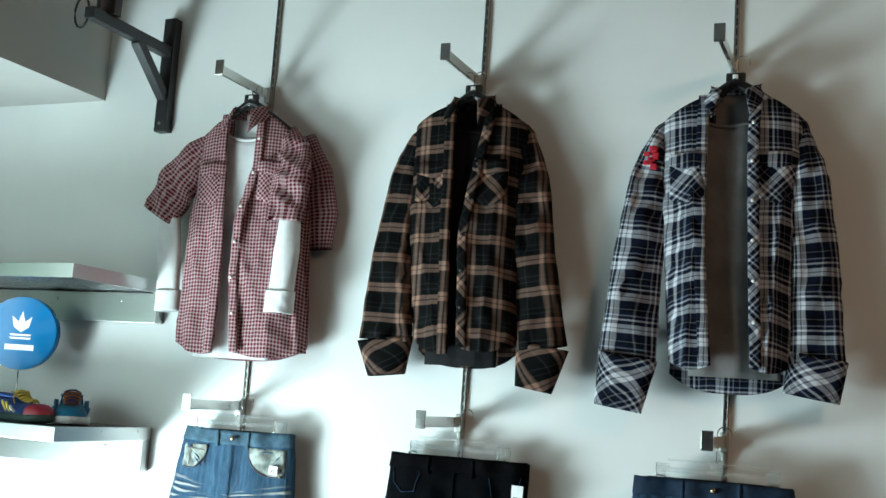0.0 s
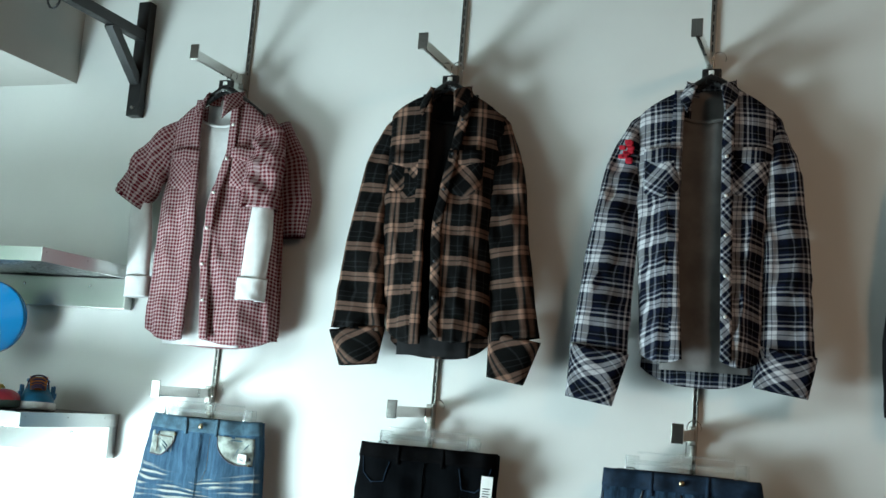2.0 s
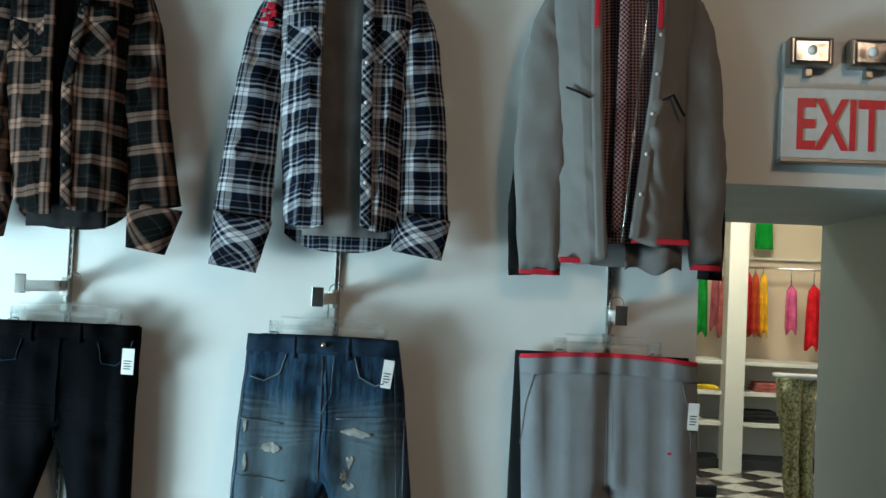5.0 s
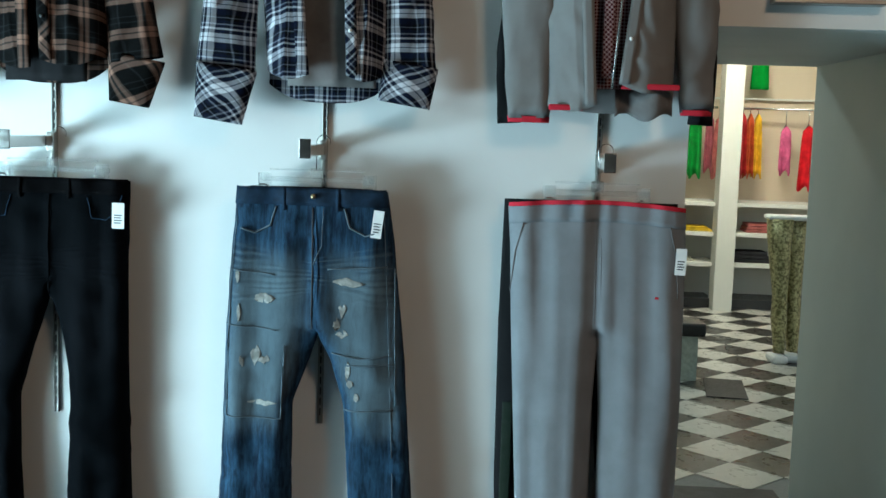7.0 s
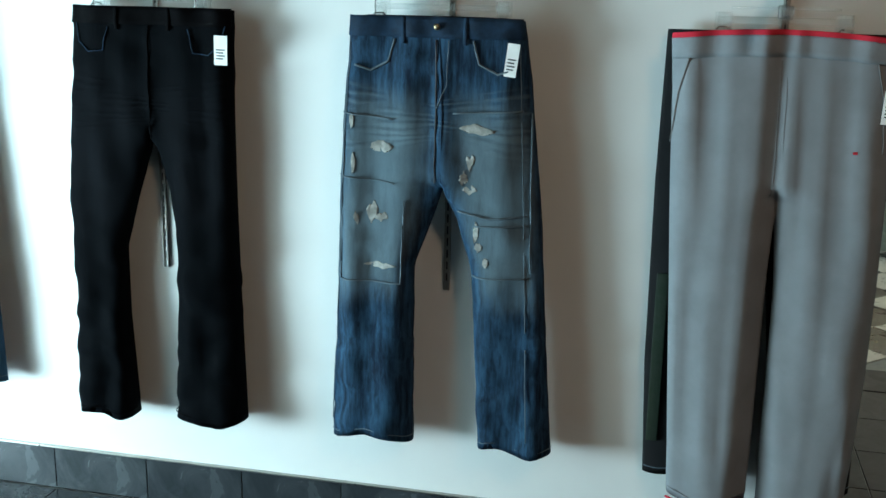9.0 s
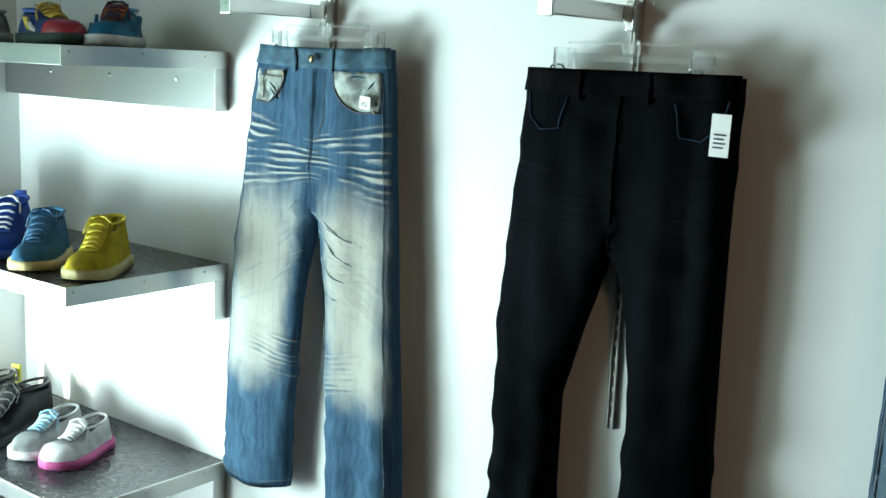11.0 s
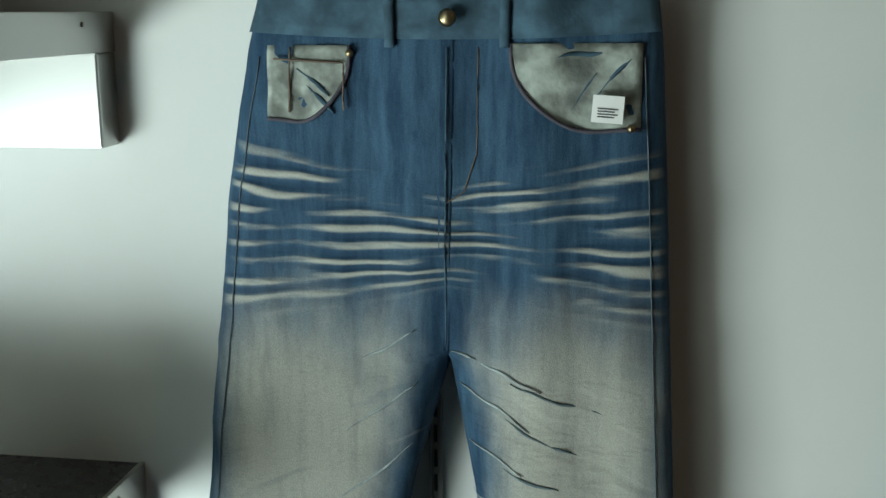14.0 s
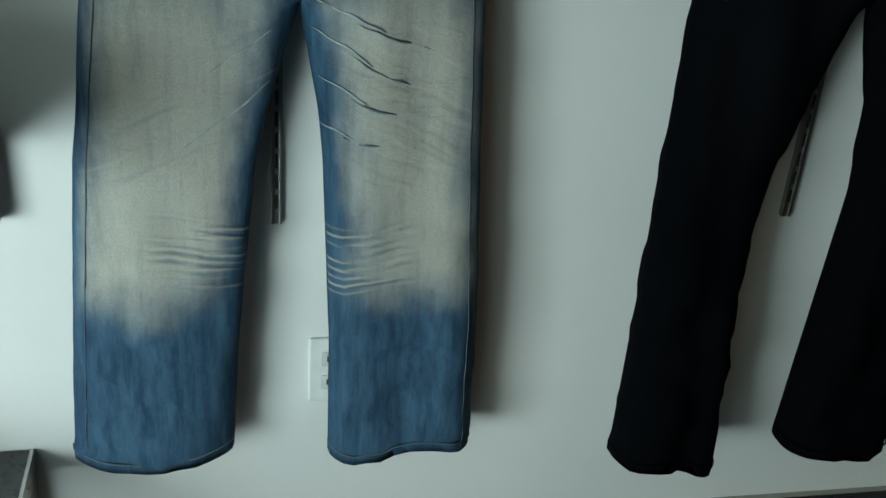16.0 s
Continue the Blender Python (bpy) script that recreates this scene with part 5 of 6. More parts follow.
shoe("high_top_sneaker", "glossy red high-top sneaker with white sole", pose(-1.235, -0.265, S2, 0, 0, 46), (0.26, 0.012, 0.03), (0.8, 0.8, 0.8), (0.3, 0.02, 0.04), 0.075, (0.72, 0.72, 0.72), rough=0.3)
shoe("mesh_sneaker", "silver and white mesh running shoe", pose(-1.325, -0.20, S2, 0, 0, 12), (0.5, 0.5, 0.5), (0.75, 0.75, 0.72), (0.6, 0.6, 0.6), 0.05, (0.8, 0.8, 0.8), rough=0.35)
shoe("work_boot", "black lace-up leather boot", pose(-1.0, -0.16, S3, 0, 0, 12), (0.014, 0.014, 0.015), (0.02, 0.02, 0.02), None, 0.05, (0.03, 0.03, 0.03), rough=0.4)
shoe("running_shoe", "grey and lime sneaker with neon laces", pose(-1.17, -0.17, S3, 0, 0, 18), (0.16, 0.16, 0.15), (0.6, 0.6, 0.55), (0.55, 0.55, 0.5), 0.045, (0.62, 0.72, 0.02), [((0.6, 0.62, 0.02), (0.5, 0.15))], tongue=(0.02, 0.02, 0.02), strap=(0.62, 0.66, 0.03))
shoe("plaid_high_top", "dark red plaid high-top sneaker with pink laces", pose(-1.325, -0.18, S3, 0, 0, 12), (0.12, 0.018, 0.028), (0.75, 0.73, 0.68), None, 0.06, (0.6, 0.03, 0.11), tongue=(0.10, 0.02, 0.03))
shoe("low_sneaker", "silver low sneaker with blue trim", pose(-0.86, -0.16, S3, 0, 0, 20), (0.45, 0.46, 0.46), (0.6, 0.6, 0.6), None, 0.0, (0.25, 0.45, 0.6), rough=0.35, length=0.26)
shoe("low_sneaker", "white and pink low sneaker", pose(-0.735, -0.15, S3, 0, 0, 20), (0.55, 0.55, 0.55), (0.4, 0.06, 0.2), (0.6, 0.6, 0.6), 0.0, (0.7, 0.7, 0.7), length=0.25)
shoe("retro_sneaker", "blue, red and yellow leather sneaker with gold laces", pose(-0.82, -0.30, S1, 0, 0, 78), (0.035, 0.085, 0.30), (0.03, 0.06, 0.05), (0.32, 0.015, 0.03), 0.0, (0.55, 0.40, 0.06), [((0.65, 0.5, 0.08), (0.36, 0.45)), ((0.7, 0.7, 0.7), (0.54,))], tongue=(0.4, 0.3, 0.08), rough=0.4, lining=(0.3, 0.1, 0.02))
shoe("retro_sneaker", "turquoise and orange leather sneaker with white sole edge", pose(-0.67, -0.10, S1, 0, 0, 42), (0.015, 0.20, 0.36), (0.55, 0.57, 0.56), None, 0.012, (0.04, 0.02, 0.05), [((0.02, 0.12, 0.25), (0.3, 0.42, 0.55))], tongue=(0.45, 0.14, 0.02), rough=0.4, lining=(0.5, 0.16, 0.03))
shoe("dress_sneaker", "grey leather sneaker with pale sole", pose(-1.12, -0.22, S1, 0, 0, 44), (0.14, 0.14, 0.15), (0.3, 0.3, 0.3), None, 0.0, (0.35, 0.35, 0.35), rough=0.35)
shoe("dress_sneaker", "grey leather sneaker with pale sole", pose(-1.31, -0.22, S1, 0, 0, 30), (0.16, 0.16, 0.165), (0.35, 0.35, 0.35), (0.25, 0.25, 0.26), 0.0, (0.35, 0.35, 0.35), rough=0.35)

# round blue sign on a wire stem
sg = thing("shelf_sign", pose(-0.84, -0.20, S1), "round glossy blue display sign on a wire stem", "sign")
mb = mat("glossy_blue", (0.004, 0.15, 0.36), 0.12)
nb = Nodes(mb)
nb.rough(nb.ramp(nb.noise(nb.coord(), 25, 3), 0.3, 0.7, 0.08, 0.2))
TURN = pose(0, 0, 0, 0, 0, 24)
b = bmesh.new()
bmesh.ops.create_cone(b, cap_ends=True, segments=64, radius1=0.132, radius2=0.132, depth=0.035)
bmesh.ops.bevel(b, geom=[e for e in b.edges if e.is_boundary or len(e.link_faces) == 2 and e.calc_face_angle(0) > 1], offset=0.004, segments=2, affect="EDGES")
b.transform(TURN @ Matrix.Translation((0, 0, 0.305)) @ pose(0, 0, 0, 90))
part("disc", b, mb, sg, "", False)
b = bmesh.new()
for k, (ang, ln) in enumerate(((-32, 0.068), (0, 0.078), (32, 0.068))):
    pts = [(0.0, 0.0), (-0.013, ln * 0.45), (0.0, ln), (0.013, ln * 0.45)]
    vs = []
    for x, z in pts:
        a = radians(ang)
        vs.append(b.verts.new(TURN @ Vector((x * math.cos(a) + z * math.sin(a), -0.0192, 0.307 + z * math.cos(a) - x * math.sin(a)))))
    b.faces.new(vs)
for k in range(2):
    vs = [b.verts.new(TURN @ Vector(q)) for q in ((-0.04, -0.0192, 0.301 - 0.012 * k), (0.04, -0.0192, 0.301 - 0.012 * k), (0.034, -0.0192, 0.294 - 0.012 * k), (-0.034, -0.0192, 0.294 - 0.012 * k))]
    b.faces.new(vs)
part("leaf_mark", b, M_TAG, sg, "plain white leaf shape", False)
part("word_bar", box(-0.052, 0.052, -0.0196, -0.0186, 0.243, 0.263, 0.0, None, TURN), M_TAG, sg, "plain white bar", False)
part("stem", tube([(0, 0, 0.0), (0.002, 0, 0.1), (0, 0, 0.19)], 0.0025, 8), M_WIRE, sg)
part("foot", box(-0.03, 0.03, -0.02, 0.02, -0.002, 0.003, 0.001), M_WIRE, sg)

# ---- timber lamp bracket high on the wall ----
br = thing("lamp_bracket", pose(-0.456, 0, 0), "black painted timber bracket carrying a small spotlight", "bracket")
part("wall_post", box(-0.026, 0.026, -0.04, 0.0, 2.547, 2.985, 0.003), M_BLACK, br, "", False)
part("beam", box(-0.02, 0.02, -0.47, -0.04, 2.832, 2.872, 0.003), M_BLACK, br, "", False)
b = bmesh.new()
L0, L1 = Vector((0, -0.035, 2.675)), Vector((0, -0.215, 2.838))
d = L1 - L0
box(-0.018, 0.018, -0.018, 0.018, 0, d.length, 0.003, b, Matrix.Translation(L0) @ d.to_track_quat("Z", "X").to_matrix().to_4x4())
part("brace", b, M_BLACK, br, "", False)
part("bolt", tube([(0.0, -0.046, 2.577), (0.0, -0.04, 2.577)], 0.006, 8), M_ROD, br)
sp = thing("spotlight", pose(-0.456, -0.45, 2.892), "small black spotlight with a looped cable", "lamp")
part("head", tube([(-0.09, -0.02, 0.05), (-0.05, -0.01, 0.045), (0.01, 0.0, 0.04), (0.06, 0.0, 0.035)], 0.03, 14, None, [0.036, 0.032, 0.026, 0.02]), M_BLACK, sp)
part("stem", tube([(0.02, 0, -0.02), (0.02, 0, 0.04)], 0.007, 8), M_BLACK, sp)
part("cable", tube([(0.02 + 0.03 * math.cos(i / 14 * 6.0) - 0.06, -0.01, -0.055 + 0.055 * math.sin(i / 14 * 6.0) + 0.02) for i in range(15)], 0.004, 6), M_BLACK, sp)
sp2 = thing("spotlight_track", pose(-0.44, -0.37, 2.871), "black lamp track standing on the bracket", "lamp track")
part("rail", box(-0.05, 0.02, -0.02, 0.02, 0.0, 0.16, 0.004), plain("dark_red_brown", (0.03, 0.015, 0.013), 0.5), sp2)

# ---- exit sign with emergency lamps ----
ex = thing("exit_sign", pose(3.05, 0, 2.025), "white exit sign with red letters and two emergency lamps", "exit sign")
M_SIGN = plain("sign_white", (0.62, 0.65, 0.65), 0.4, 0.05)
part("housing", box(-0.155, 0.155, -0.05, 0.0, 0.0, 0.205, 0.005), M_SIGN, ex, "", False)
part("lamp_plate", box(-0.15, 0.15, -0.03, 0.0, 0.205, 0.345, 0.005), M_SIGN, ex, "", False)
part("base_lip", box(-0.158, 0.158, -0.054, 0.0, -0.012, 0.0, 0.003), M_ROD, ex, "", False)
tc = bpy.data.curves.new("lettering", "FONT")
tc.body, tc.size, tc.align_x, tc.extrude = "EXIT", 0.205, "CENTER", 0.001
tc.offset = 0.004
tob = new("lettering", tc)
tob.data.materials.append(plain("red_letter", (0.62, 0.012, 0.03), 0.4))
tob.matrix_world = Matrix.Translation((0.008, -0.052, 0.03)) @ pose(0, 0, 0, 90) @ Matrix.Diagonal((0.60, 1.0, 1.0, 1.0))
tob.parent = ex
for sx in (-0.085, 0.085):
    hd = part("lamp_head", box(sx - 0.062, sx + 0.062, -0.085, -0.03, 0.262, 0.345, 0.008), M_ROD, ex, "emergency lamp head", False)
    part("reflector", box(sx - 0.05, sx + 0.05, -0.0885, -0.084, 0.27, 0.337, 0.006), M_CHROME, hd, "", False)
    b = bmesh.new()
    bmesh.ops.create_uvsphere(b, u_segments=12, v_segments=8, radius=0.014)
    b.transform(Matrix.Translation((sx, -0.09, 0.305)))
    part("bulb", b, M_TAG, hd)
    part("swivel", box(sx - 0.012, sx + 0.012, -0.06, -0.03, 0.235, 0.264, 0.004), M_ROD, hd, "", False)

# ---- small things on the wall and the floor ----
ol = thing("wall_outlet", pose(0.088, 0, 0.469), "white plastic wall outlet plate", "outlet")
part("plate", box(-0.036, 0.036, -0.006, 0.0, -0.06, 0.06, 0.003), plain("outlet_plastic", (0.72, 0.74, 0.72), 0.35, 0.04), ol, "", False)
for dz in (-0.022, 0.022):
    sk = part("socket", box(-0.016, 0.016, -0.008, -0.005, dz - 0.013, dz + 0.013, 0.003), plain("socket_plastic", (0.6, 0.62, 0.6), 0.4), ol, "", False)
    part("slot", box(-0.008, -0.005, -0.0086, -0.0078, dz - 0.004, dz + 0.006), M_INK, sk, "", False)
    part("slot", box(0.005, 0.008, -0.0086, -0.0078, dz - 0.004, dz + 0.006), M_INK, sk, "", False)
vt = thing("floor_vent", pose(0.79, -0.10, 0.0), "black scrolled cast floor vent set in the tiles", "vent")
b = bmesh.new()
for q in ((-0.15, 0.15, -0.07, -0.058), (-0.15, 0.15, 0.058, 0.07), (-0.15, -0.138, -0.058, 0.058), (0.138, 0.15, -0.058, 0.058)):
    box(q[0], q[1], q[2], q[3], 0.0, 0.008, 0.002, b)
part("frame", b, M_BLACK, vt, "", False)
for i in range(6):
    c = -0.115 + 0.046 * i
    part("scroll", tube([(c + 0.018 * math.cos(k / 14 * 5.6), (0.03 - 0.001 * k) * math.sin(k / 14 * 5.6) + 0.012 * (-1) ** i, 0.004) for k in range(15)], 0.004, 6), M_BLACK, vt)
part("well", box(-0.14, 0.14, -0.06, 0.06, 0.0005, 0.001), M_INK, vt, "", False)

# ---- shop window: frame, glass and a hanging blind ----
win = tagged(new("window_1"), "shop window in a white reveal beside the shelves", "window", "", "structure")
for q in ((WEST - 0.2, WEST - 0.14, W_Y0 - 0.05, W_Y0, W_Z0, W_Z1), (WEST - 0.2, WEST - 0.14, W_Y1, W_Y1 + 0.05, W_Z0, W_Z1), (WEST - 0.2, WEST - 0.14, W_Y1, W_Y0, W_Z0, W_Z0 + 0.05), (WEST - 0.2, WEST - 0.14, W_Y1, W_Y0, W_Z1 - 0.05, W_Z1), (WEST - 0.2, WEST - 0.14, -2.4, -2.34, W_Z0, W_Z1)):
    part("window_frame", box(*q, 0.004), M_ROD, win, "", False)
glass = mat("window_glass", (1, 1, 1), 0.0)
glass.node_tree.nodes["Principled BSDF"].inputs["Transmission Weight"].default_value = 1.0
glass.node_tree.nodes["Principled BSDF"].inputs["IOR"].default_value = 1.05
pane = part("pane", box(WEST - 0.175, WEST - 0.169, W_Y1 + 0.05, W_Y0 - 0.05, W_Z0 + 0.05, W_Z1 - 0.05), glass, win, "", False)
pane.visible_shadow = False
bl = thing("window_blind", pose(WEST - 0.03, W_Y0 - 0.06, 1.03), "pale green translucent blind hanging over the window", "blind")
mbl = mat("blind_cloth", (0.40, 0.54, 0.46), 0.8)
nbl = Nodes(mbl)
tr = nbl.n("ShaderNodeBsdfTranslucent")
tr.inputs[0].default_value = (0.42, 0.58, 0.48, 1)
mx = nbl.n("ShaderNodeMixShader")
mx.inputs[0].default_value = 0.35
nbl.link(nbl.b.outputs[0], mx.inputs[1])
nbl.link(tr.outputs[0], mx.inputs[2])
nbl.link(mx.outputs[0], mbl.node_tree.nodes["Material Output"].inputs[0])
nbl.bump(nbl.noise(nbl.mapped(nbl.coord(), (1, 1, 0.1)), 40, 3), 0.2)
part("cloth", box(-0.003, 0.003, -3.78, 0.0, 0.0, 1.56, 0.001), mbl, bl, "", False)
part("bottom_rail", box(-0.008, 0.008, -3.78, 0.0, -0.02, 0.0, 0.003), M_SIGN, bl, "", False)
part("edge_rail", box(-0.012, 0.012, -0.01, 0.012, -0.02, 1.56, 0.003), M_ROD, bl, "dark edge rail", False)

# ---- back room ----
M_UNIT = painted("unit_paint", (0.62, 0.62, 0.56), 0.5)
un = thing("shelf_unit", pose(0, 0, 0), "white built-in shelf unit with open bays", "shelf unit")
part("post", box(4.24, 4.42, 7.15, 7.38, 0, 3.1, 0.004), M_UNIT, un, "broad white post", False)
part("back_board", box(2.4, 6.3, 7.76, 7.82, 0.0, 1.04, 0.0), painted("unit_back", (0.5, 0.5, 0.45), 0.6), un, "", False)
for x0, x1 in ((2.5, 4.27), (4.39, 6.3)):
    for z in (0.43, 0.725, 1.017):
        part("shelf", box(x0, x1, 7.30, 7.76, z - 0.02, z + 0.02, 0.003), M_UNIT, un, "", False)
    part("plinth", box(x0, x1, 7.33, 7.76, 0, 0.09, 0.0), M_BLACK, un, "black plinth", False)
    part("rail", tube([(x0, 7.6, 1.95), (x1, 7.6, 1.95)], 0.012, 8), M_CHROME, un)
part("wall_strip", box(2.5, 6.3, 7.79, 7.84, 2.04, 2.06, 0.0), M_UNIT, un, "", False)


def garment(x, z0, z1, w, colour, lean=0.0, n=4):
    g = thing("hanging_dress", pose(x, 7.6, z1), "bright dress hanging from the rail", "dress", "dresses on the back rail")
    m = cloth_mat("dress_cloth", colour, vary=0.3)
    sd = x * 7.3
    def fn(u, v):
        ww = w * (0.6 + 0.4 * v ** 0.5)
        xx = (u - 0.5) * ww + lean * v
        return (xx, -0.05 + 0.05 * math.sin(u * 9 + sd) * v, -v * (z1 - z0) + 0.05 * (1 - abs(2 * u - 1)) * (1 - v) - 0.03 * math.sin(u * 11 + sd) * v)
    part("cloth", sheet(fn, 14, 10, 0.05), m, g)
    part("hanger", tube([(-w * 0.33, 0, -0.02), (0, 0, 0.06), (w * 0.33, 0, -0.02)], 0.006, 6), M_BLACK, g)
    part("hook", tube([(0, 0, 0.06), (0, 0, 1.965 - z1)], 0.005, 6), M_WIRE, g)


for x, z0, z1, w, c in ((4.06, 1.27, 1.86, 0.15, (0.02, 0.22, 0.03)), (4.20, 1.33, 1.83, 0.10, (0.35, 0.10, 0.12)), (4.31, 1.27, 1.83, 0.16, (0.5, 0.16, 0.14)), (4.52, 1.29, 1.85, 0.08, (0.5, 0.03, 0.03)), (4.59, 1.29, 1.85, 0.08, (0.55, 0.10, 0.03)), (4.665, 1.29, 1.85, 0.085, (0.72, 0.42, 0.02)), (4.94, 1.33, 1.74, 0.13, (0.6, 0.12, 0.26)), (5.16, 1.18, 1.75, 0.16, (0.55, 0.012, 0.02)), (3.78, 1.25, 1.85, 0.18, (0.03, 0.2, 0.03)), (3.6, 1.25, 1.85, 0.16, (0.4, 0.03, 0.05))):
    garment(x, z0, z1, w, c)
gb = thing("green_top", pose(4.68, 7.65, 2.14), "small bright green top pinned high on the wall", "top")
part("cloth", sheet(lambda u, v: ((u - 0.5) * (0.15 + 0.03 * v), 0.02 * math.sin(u * 8), 0.27 - 0.27 * v), 8, 6, 0.05), cloth_mat("green_cloth", (0.02, 0.28, 0.03)), gb)
part("pin", tube([(0, 0.0, 0.24), (0, 0.20, 0.24)], 0.004, 6), M_WIRE, gb)
for nm, x, z, w, h, c in (("folded_shirt", 4.08, 0.746, 0.32, 0.045, (0.6, 0.42, 0.02)), ("folded_shirt", 3.7, 0.746, 0.30, 0.055, (0.5, 0.04, 0.06)), ("folded_sweater", 4.72, 0.746, 0.32, 0.09, (0.30, 0.09, 0.08)), ("handbag", 4.64, 0.451, 0.37, 0.11, (0.02, 0.02, 0.022)), ("handbag", 3.95, 0.451, 0.27, 0.04, (0.35, 0.33, 0.25))):
    f = thing(nm, pose(x, 7.5, z), "soft folded piece lying on the white shelf", "clothes", "folded things on the back shelves")
    b = bmesh.new()
    for i in range(3):
        box(-w / 2 + 0.01 * i, w / 2 - 0.02 * i, -0.13, 0.13, h * i / 3, h * (i + 1) / 3 - 0.002, 0.008, b)
    part("fold", b, cloth_mat("folded_cloth", c, vary=0.3), f)
# mannequin legs
bm = bmesh.new()
def leg_ring(cx, cy, z, rx, ry):
    return [bm.verts.new((cx + rx * math.cos(2 * math.pi * i / 16), cy + ry * math.sin(2 * math.pi * i / 16), z)) for i in range(16)]
for off in (0.0, 0.13):
    prev = None
    for z, rx, ry, dx in ((0.05, 0.045, 0.05, 0.02), (0.12, 0.05, 0.055, 0.02), (0.35, 0.068, 0.075, 0.005), (0.55, 0.062, 0.068, 0.0), (0.8, 0.085, 0.09, -0.015), (1.0, 0.10, 0.10, -0.03), (1.18, 0.115, 0.11, -0.03)):
        ring = leg_ring(4.44 + off + dx, 5.62 + off * 0.6, z, rx, ry)
        if prev:
            for i in range(16):
                bm.faces.new((prev[i], prev[(i + 1) % 16], ring[(i + 1) % 16], ring[i]))
        else:
            bm.faces.new(ring)
        prev = ring
    bm.faces.new(prev)
cut = len(bm.faces)
for off in (0.0, 0.13):
    box(4.36 + off, 4.49 + off, 5.40 + off * 0.6, 5.66 + off * 0.6, 0.0, 0.06, 0.025, bm)
box(4.30, 4.68, 5.55, 5.77, 1.17, 1.21, 0.02, bm)
bm.faces.ensure_lookup_table()
for i, f in enumerate(bm.faces):
    f.material_index = 0 if i < cut else 1
bm.transform(Matrix.Translation((4.33, 4.95, 0)) @ Matrix.Scale(0.9, 4) @ Matrix.Translation((-4.50, -5.66, 0)))
mq = finish("mannequin_legs", bm, None)
gold = mat("gold_sequins", (0.34, 0.30, 0.13), 0.35, 0.6)
gk = Nodes(gold)
vor = gk.noise(gk.coord(), 45, 3, 0.7)
gk.base(gk.mix(gk.ramp(vor, 0.35, 0.65), (0.12, 0.11, 0.045), (0.5, 0.46, 0.24)))
gk.bump(vor, 0.6, 0.01)
mq.data.materials.append(gold)
mq.data.materials.append(plain("mannequin_white", (0.6, 0.62, 0.62), 0.35, 0.05))
tagged(mq, "lower half of a white mannequin in gold sequin leggings", "mannequin")
pf = thing("pouf_stool", pose(3.42, 4.16, 0.0), "pale square stool with a black cushion", "stool")
part("body", box(-0.108, 0.108, -0.108, 0.108, 0.0, 0.31, 0.006), plain("pale_green_hide", (0.42, 0.47, 0.42), 0.5, 0.15), pf, "", False)
part("cushion", box(-0.15, 0.15, -0.15, 0.15, 0.31, 0.40, 0.02), M_BLACK, pf, "black padded cushion")
dm = thing("door_mat", pose(3.68, 3.86, 0.0), "flat dark rubber floor mat", "mat")
part("mat", box(-0.13, 0.13, -0.27, 0.27, 0.0005, 0.008, 0.002, None, pose(0, 0, 0, 0, 0, -8)), plain("dark_rubber", (0.018, 0.016, 0.014), 0.7), dm)

# ---- skirting and floor tiles ----
def shared(name, bm, material, smooth=False):
    me = bpy.data.meshes.new(name)
    bm.to_mesh(me)
    bm.free()
    me.materials.append(material)
    return me


def place(me, name, x, y, z, parent, rz=0.0):
    o = new(name, me)
    o.parent = parent
    o.matrix_local = pose(x, y, z, 0, 0, rz)
    return o


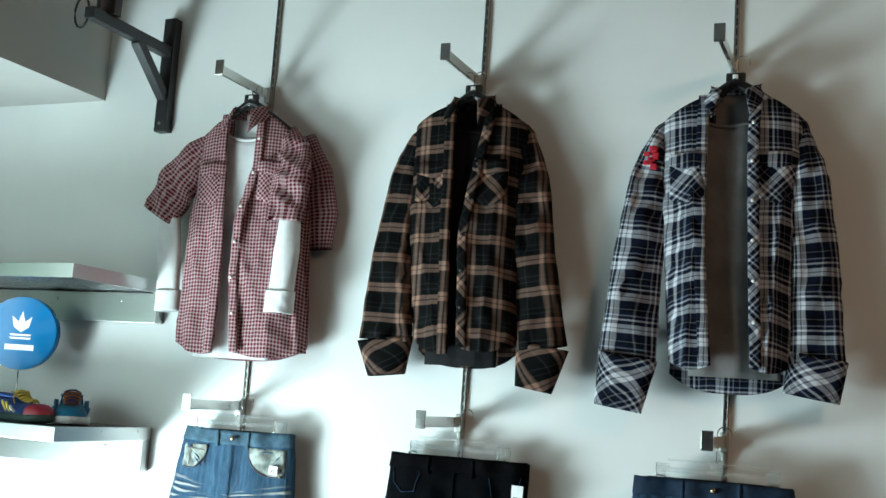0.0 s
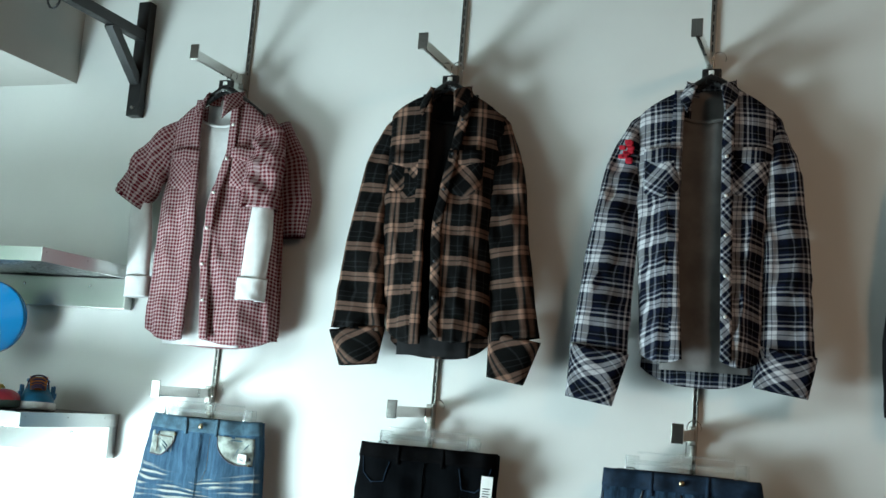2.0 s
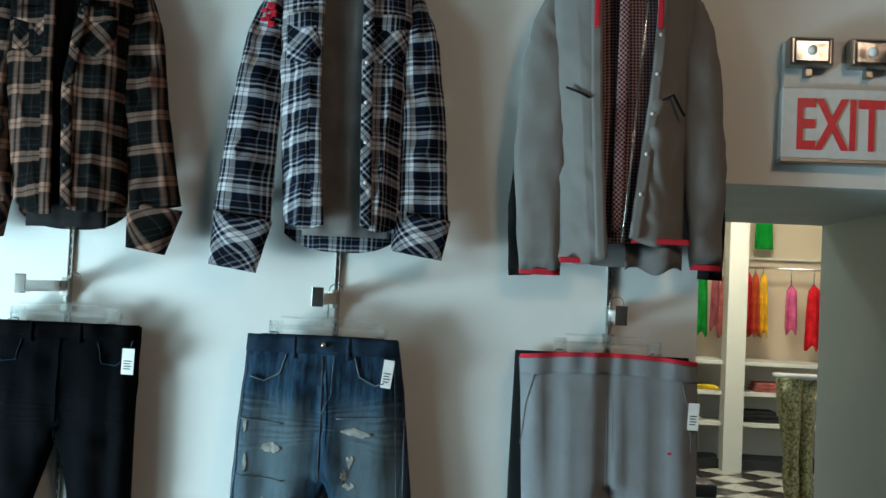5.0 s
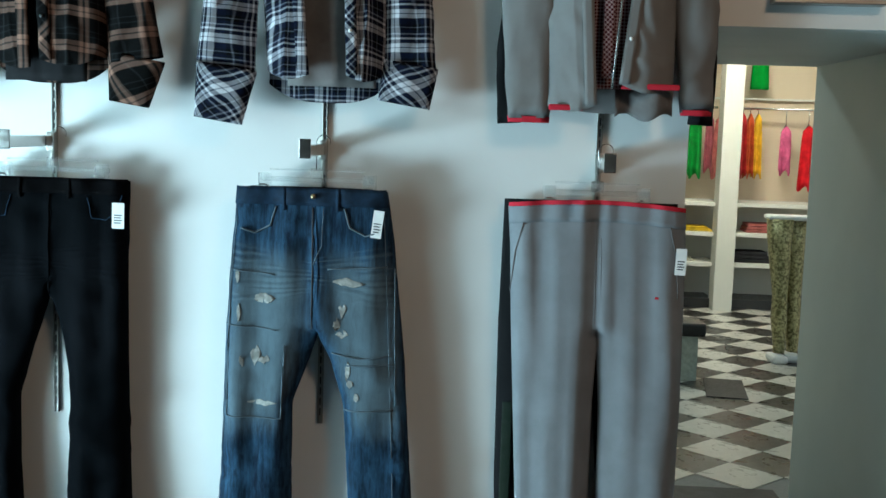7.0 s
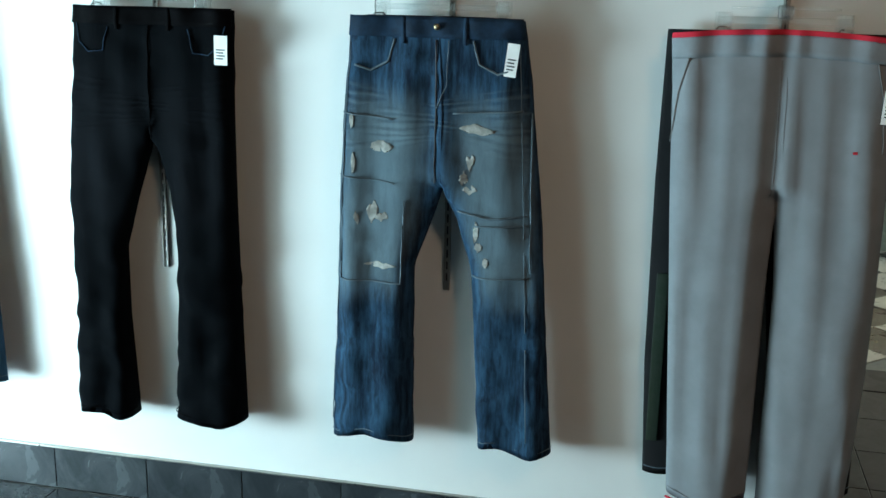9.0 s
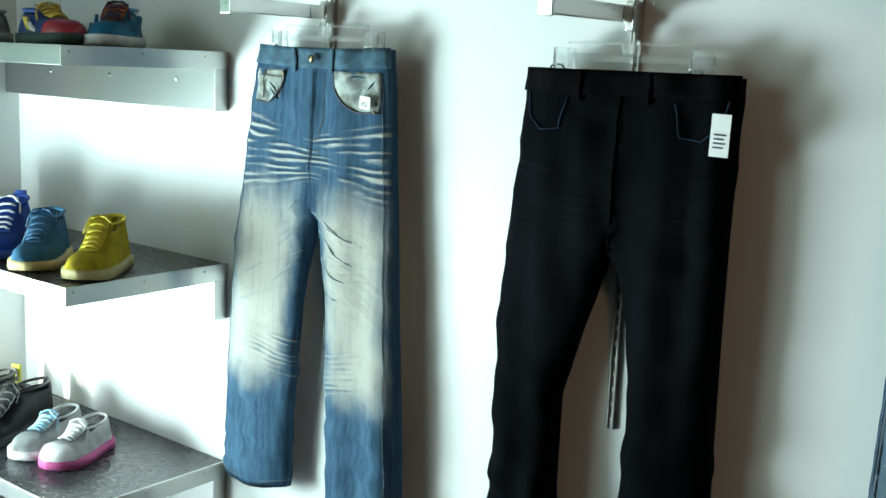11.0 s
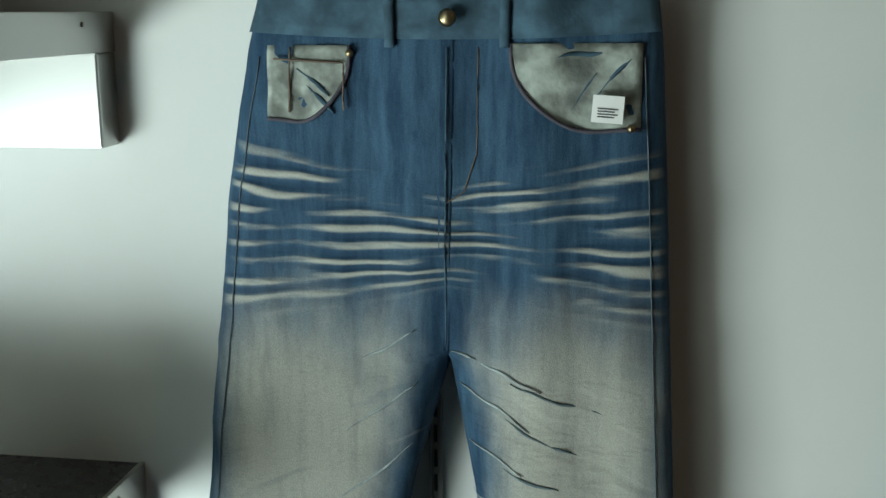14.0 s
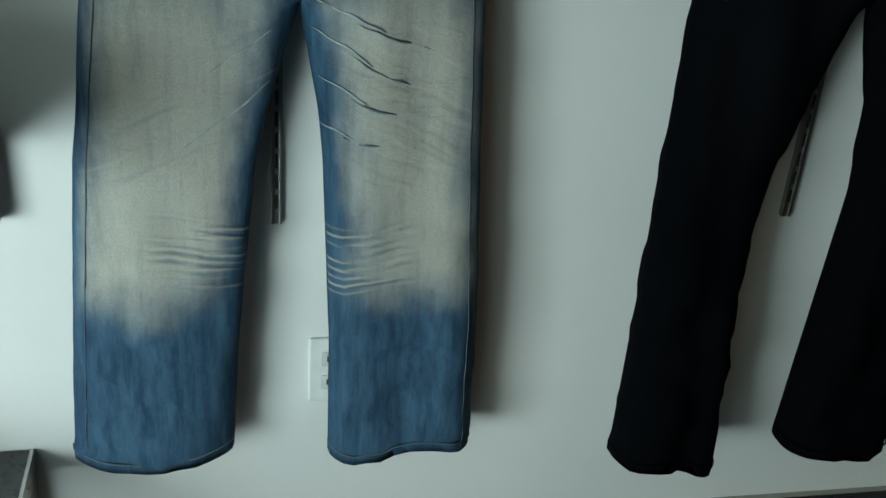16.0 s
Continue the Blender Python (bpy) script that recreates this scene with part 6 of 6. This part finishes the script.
T = 0.305
skirt = structure("baseboard", box(WEST, WALL_END, -0.006, 0.0, 0.0, 0.132), M_GROUT, "grout bed of the dark tiled skirting")
tagged(skirt, "", "baseboard")
me = shared("skirting_tile", box(0.0015, T - 0.0015, -0.006, 0.0, 0.003, 0.134, 0.0012), M_SLATE)
x = 1.636 + T * 3
me_end = shared("skirting_tile_cut", box(0.0015, WALL_END - x, -0.006, 0.0, 0.003, 0.134, 0.0012), M_SLATE)
place(me_end, "skirting_tile", x, -0.006, 0, skirt)
for i in range(14):
    if 1.636 + T * (2 - i) > WEST:
        place(me, "skirting_tile", 1.636 + T * (2 - i), -0.006, 0, skirt)
cap = structure("trim", box(WEST, WALL_END, -0.014, 0.0, 0.1345, 0.139, 0.001), M_ROD, "thin grey metal cap on the skirting tiles")
fl = bpy.data.objects["floor"]
me = shared("floor_tile", box(0.0018, T - 0.0018, -T + 0.0018, -0.0018, -0.006, 0.0, 0.0012), M_SLATE)
rest = bmesh.new()
for j in range(20):
    for i in range(-11, 15):
        x, y = 1.636 + T * i, -0.014 - T * j
        if WEST - 0.2 < x < 3.2 and j < 8:
            place(me, "floor_tile", x, y, 0, fl)
        elif x > WEST - 0.2 and x < 5.7:
            box(x + 0.0018, x + T - 0.0018, y - T + 0.0018, y - 0.0018, -0.006, 0.0, 0.0, rest)
tagged(finish("floor_tiles_far", rest, M_SLATE, fl, "", False), "", "", "", "stuff")
fb = bpy.data.objects["floor_back"]
me = shared("passage_tile", box(0.0018, T - 0.0018, 0.0018, T - 0.0018, -0.006, 0.0, 0.0012), M_TILE_B)
for i in range(3):
    for j in range(5):
        place(me, "passage_tile", WALL_END - 0.12 + T * i, 0.03 + T * j, 0, fb)
H = 0.2145
side = H * math.sqrt(2)
tiles = []
for material in (M_TILE_D, M_TILE_L):
    tiles.append(shared("chequer_tile", box(-side / 2 + 0.0008, side / 2 - 0.0008, -side / 2 + 0.0008, side / 2 - 0.0008, -0.006, 0.0, 0.0008), material))
for i in range(-3, 15):
    for j in range(-1, 27):
        if (i + j) % 2 == 0:
            continue
        x, y = 3.155 + H * i, 2.011 + H * j
        if y < 1.8:
            continue
        place(tiles[i % 2], "chequer_tile", x, y, 0, fb, 45)
structure("threshold", box(WALL_END, 3.48, 1.545, 1.80, -0.006, 0.004, 0.002), M_TILE_B, "dark worn threshold strip in the doorway")
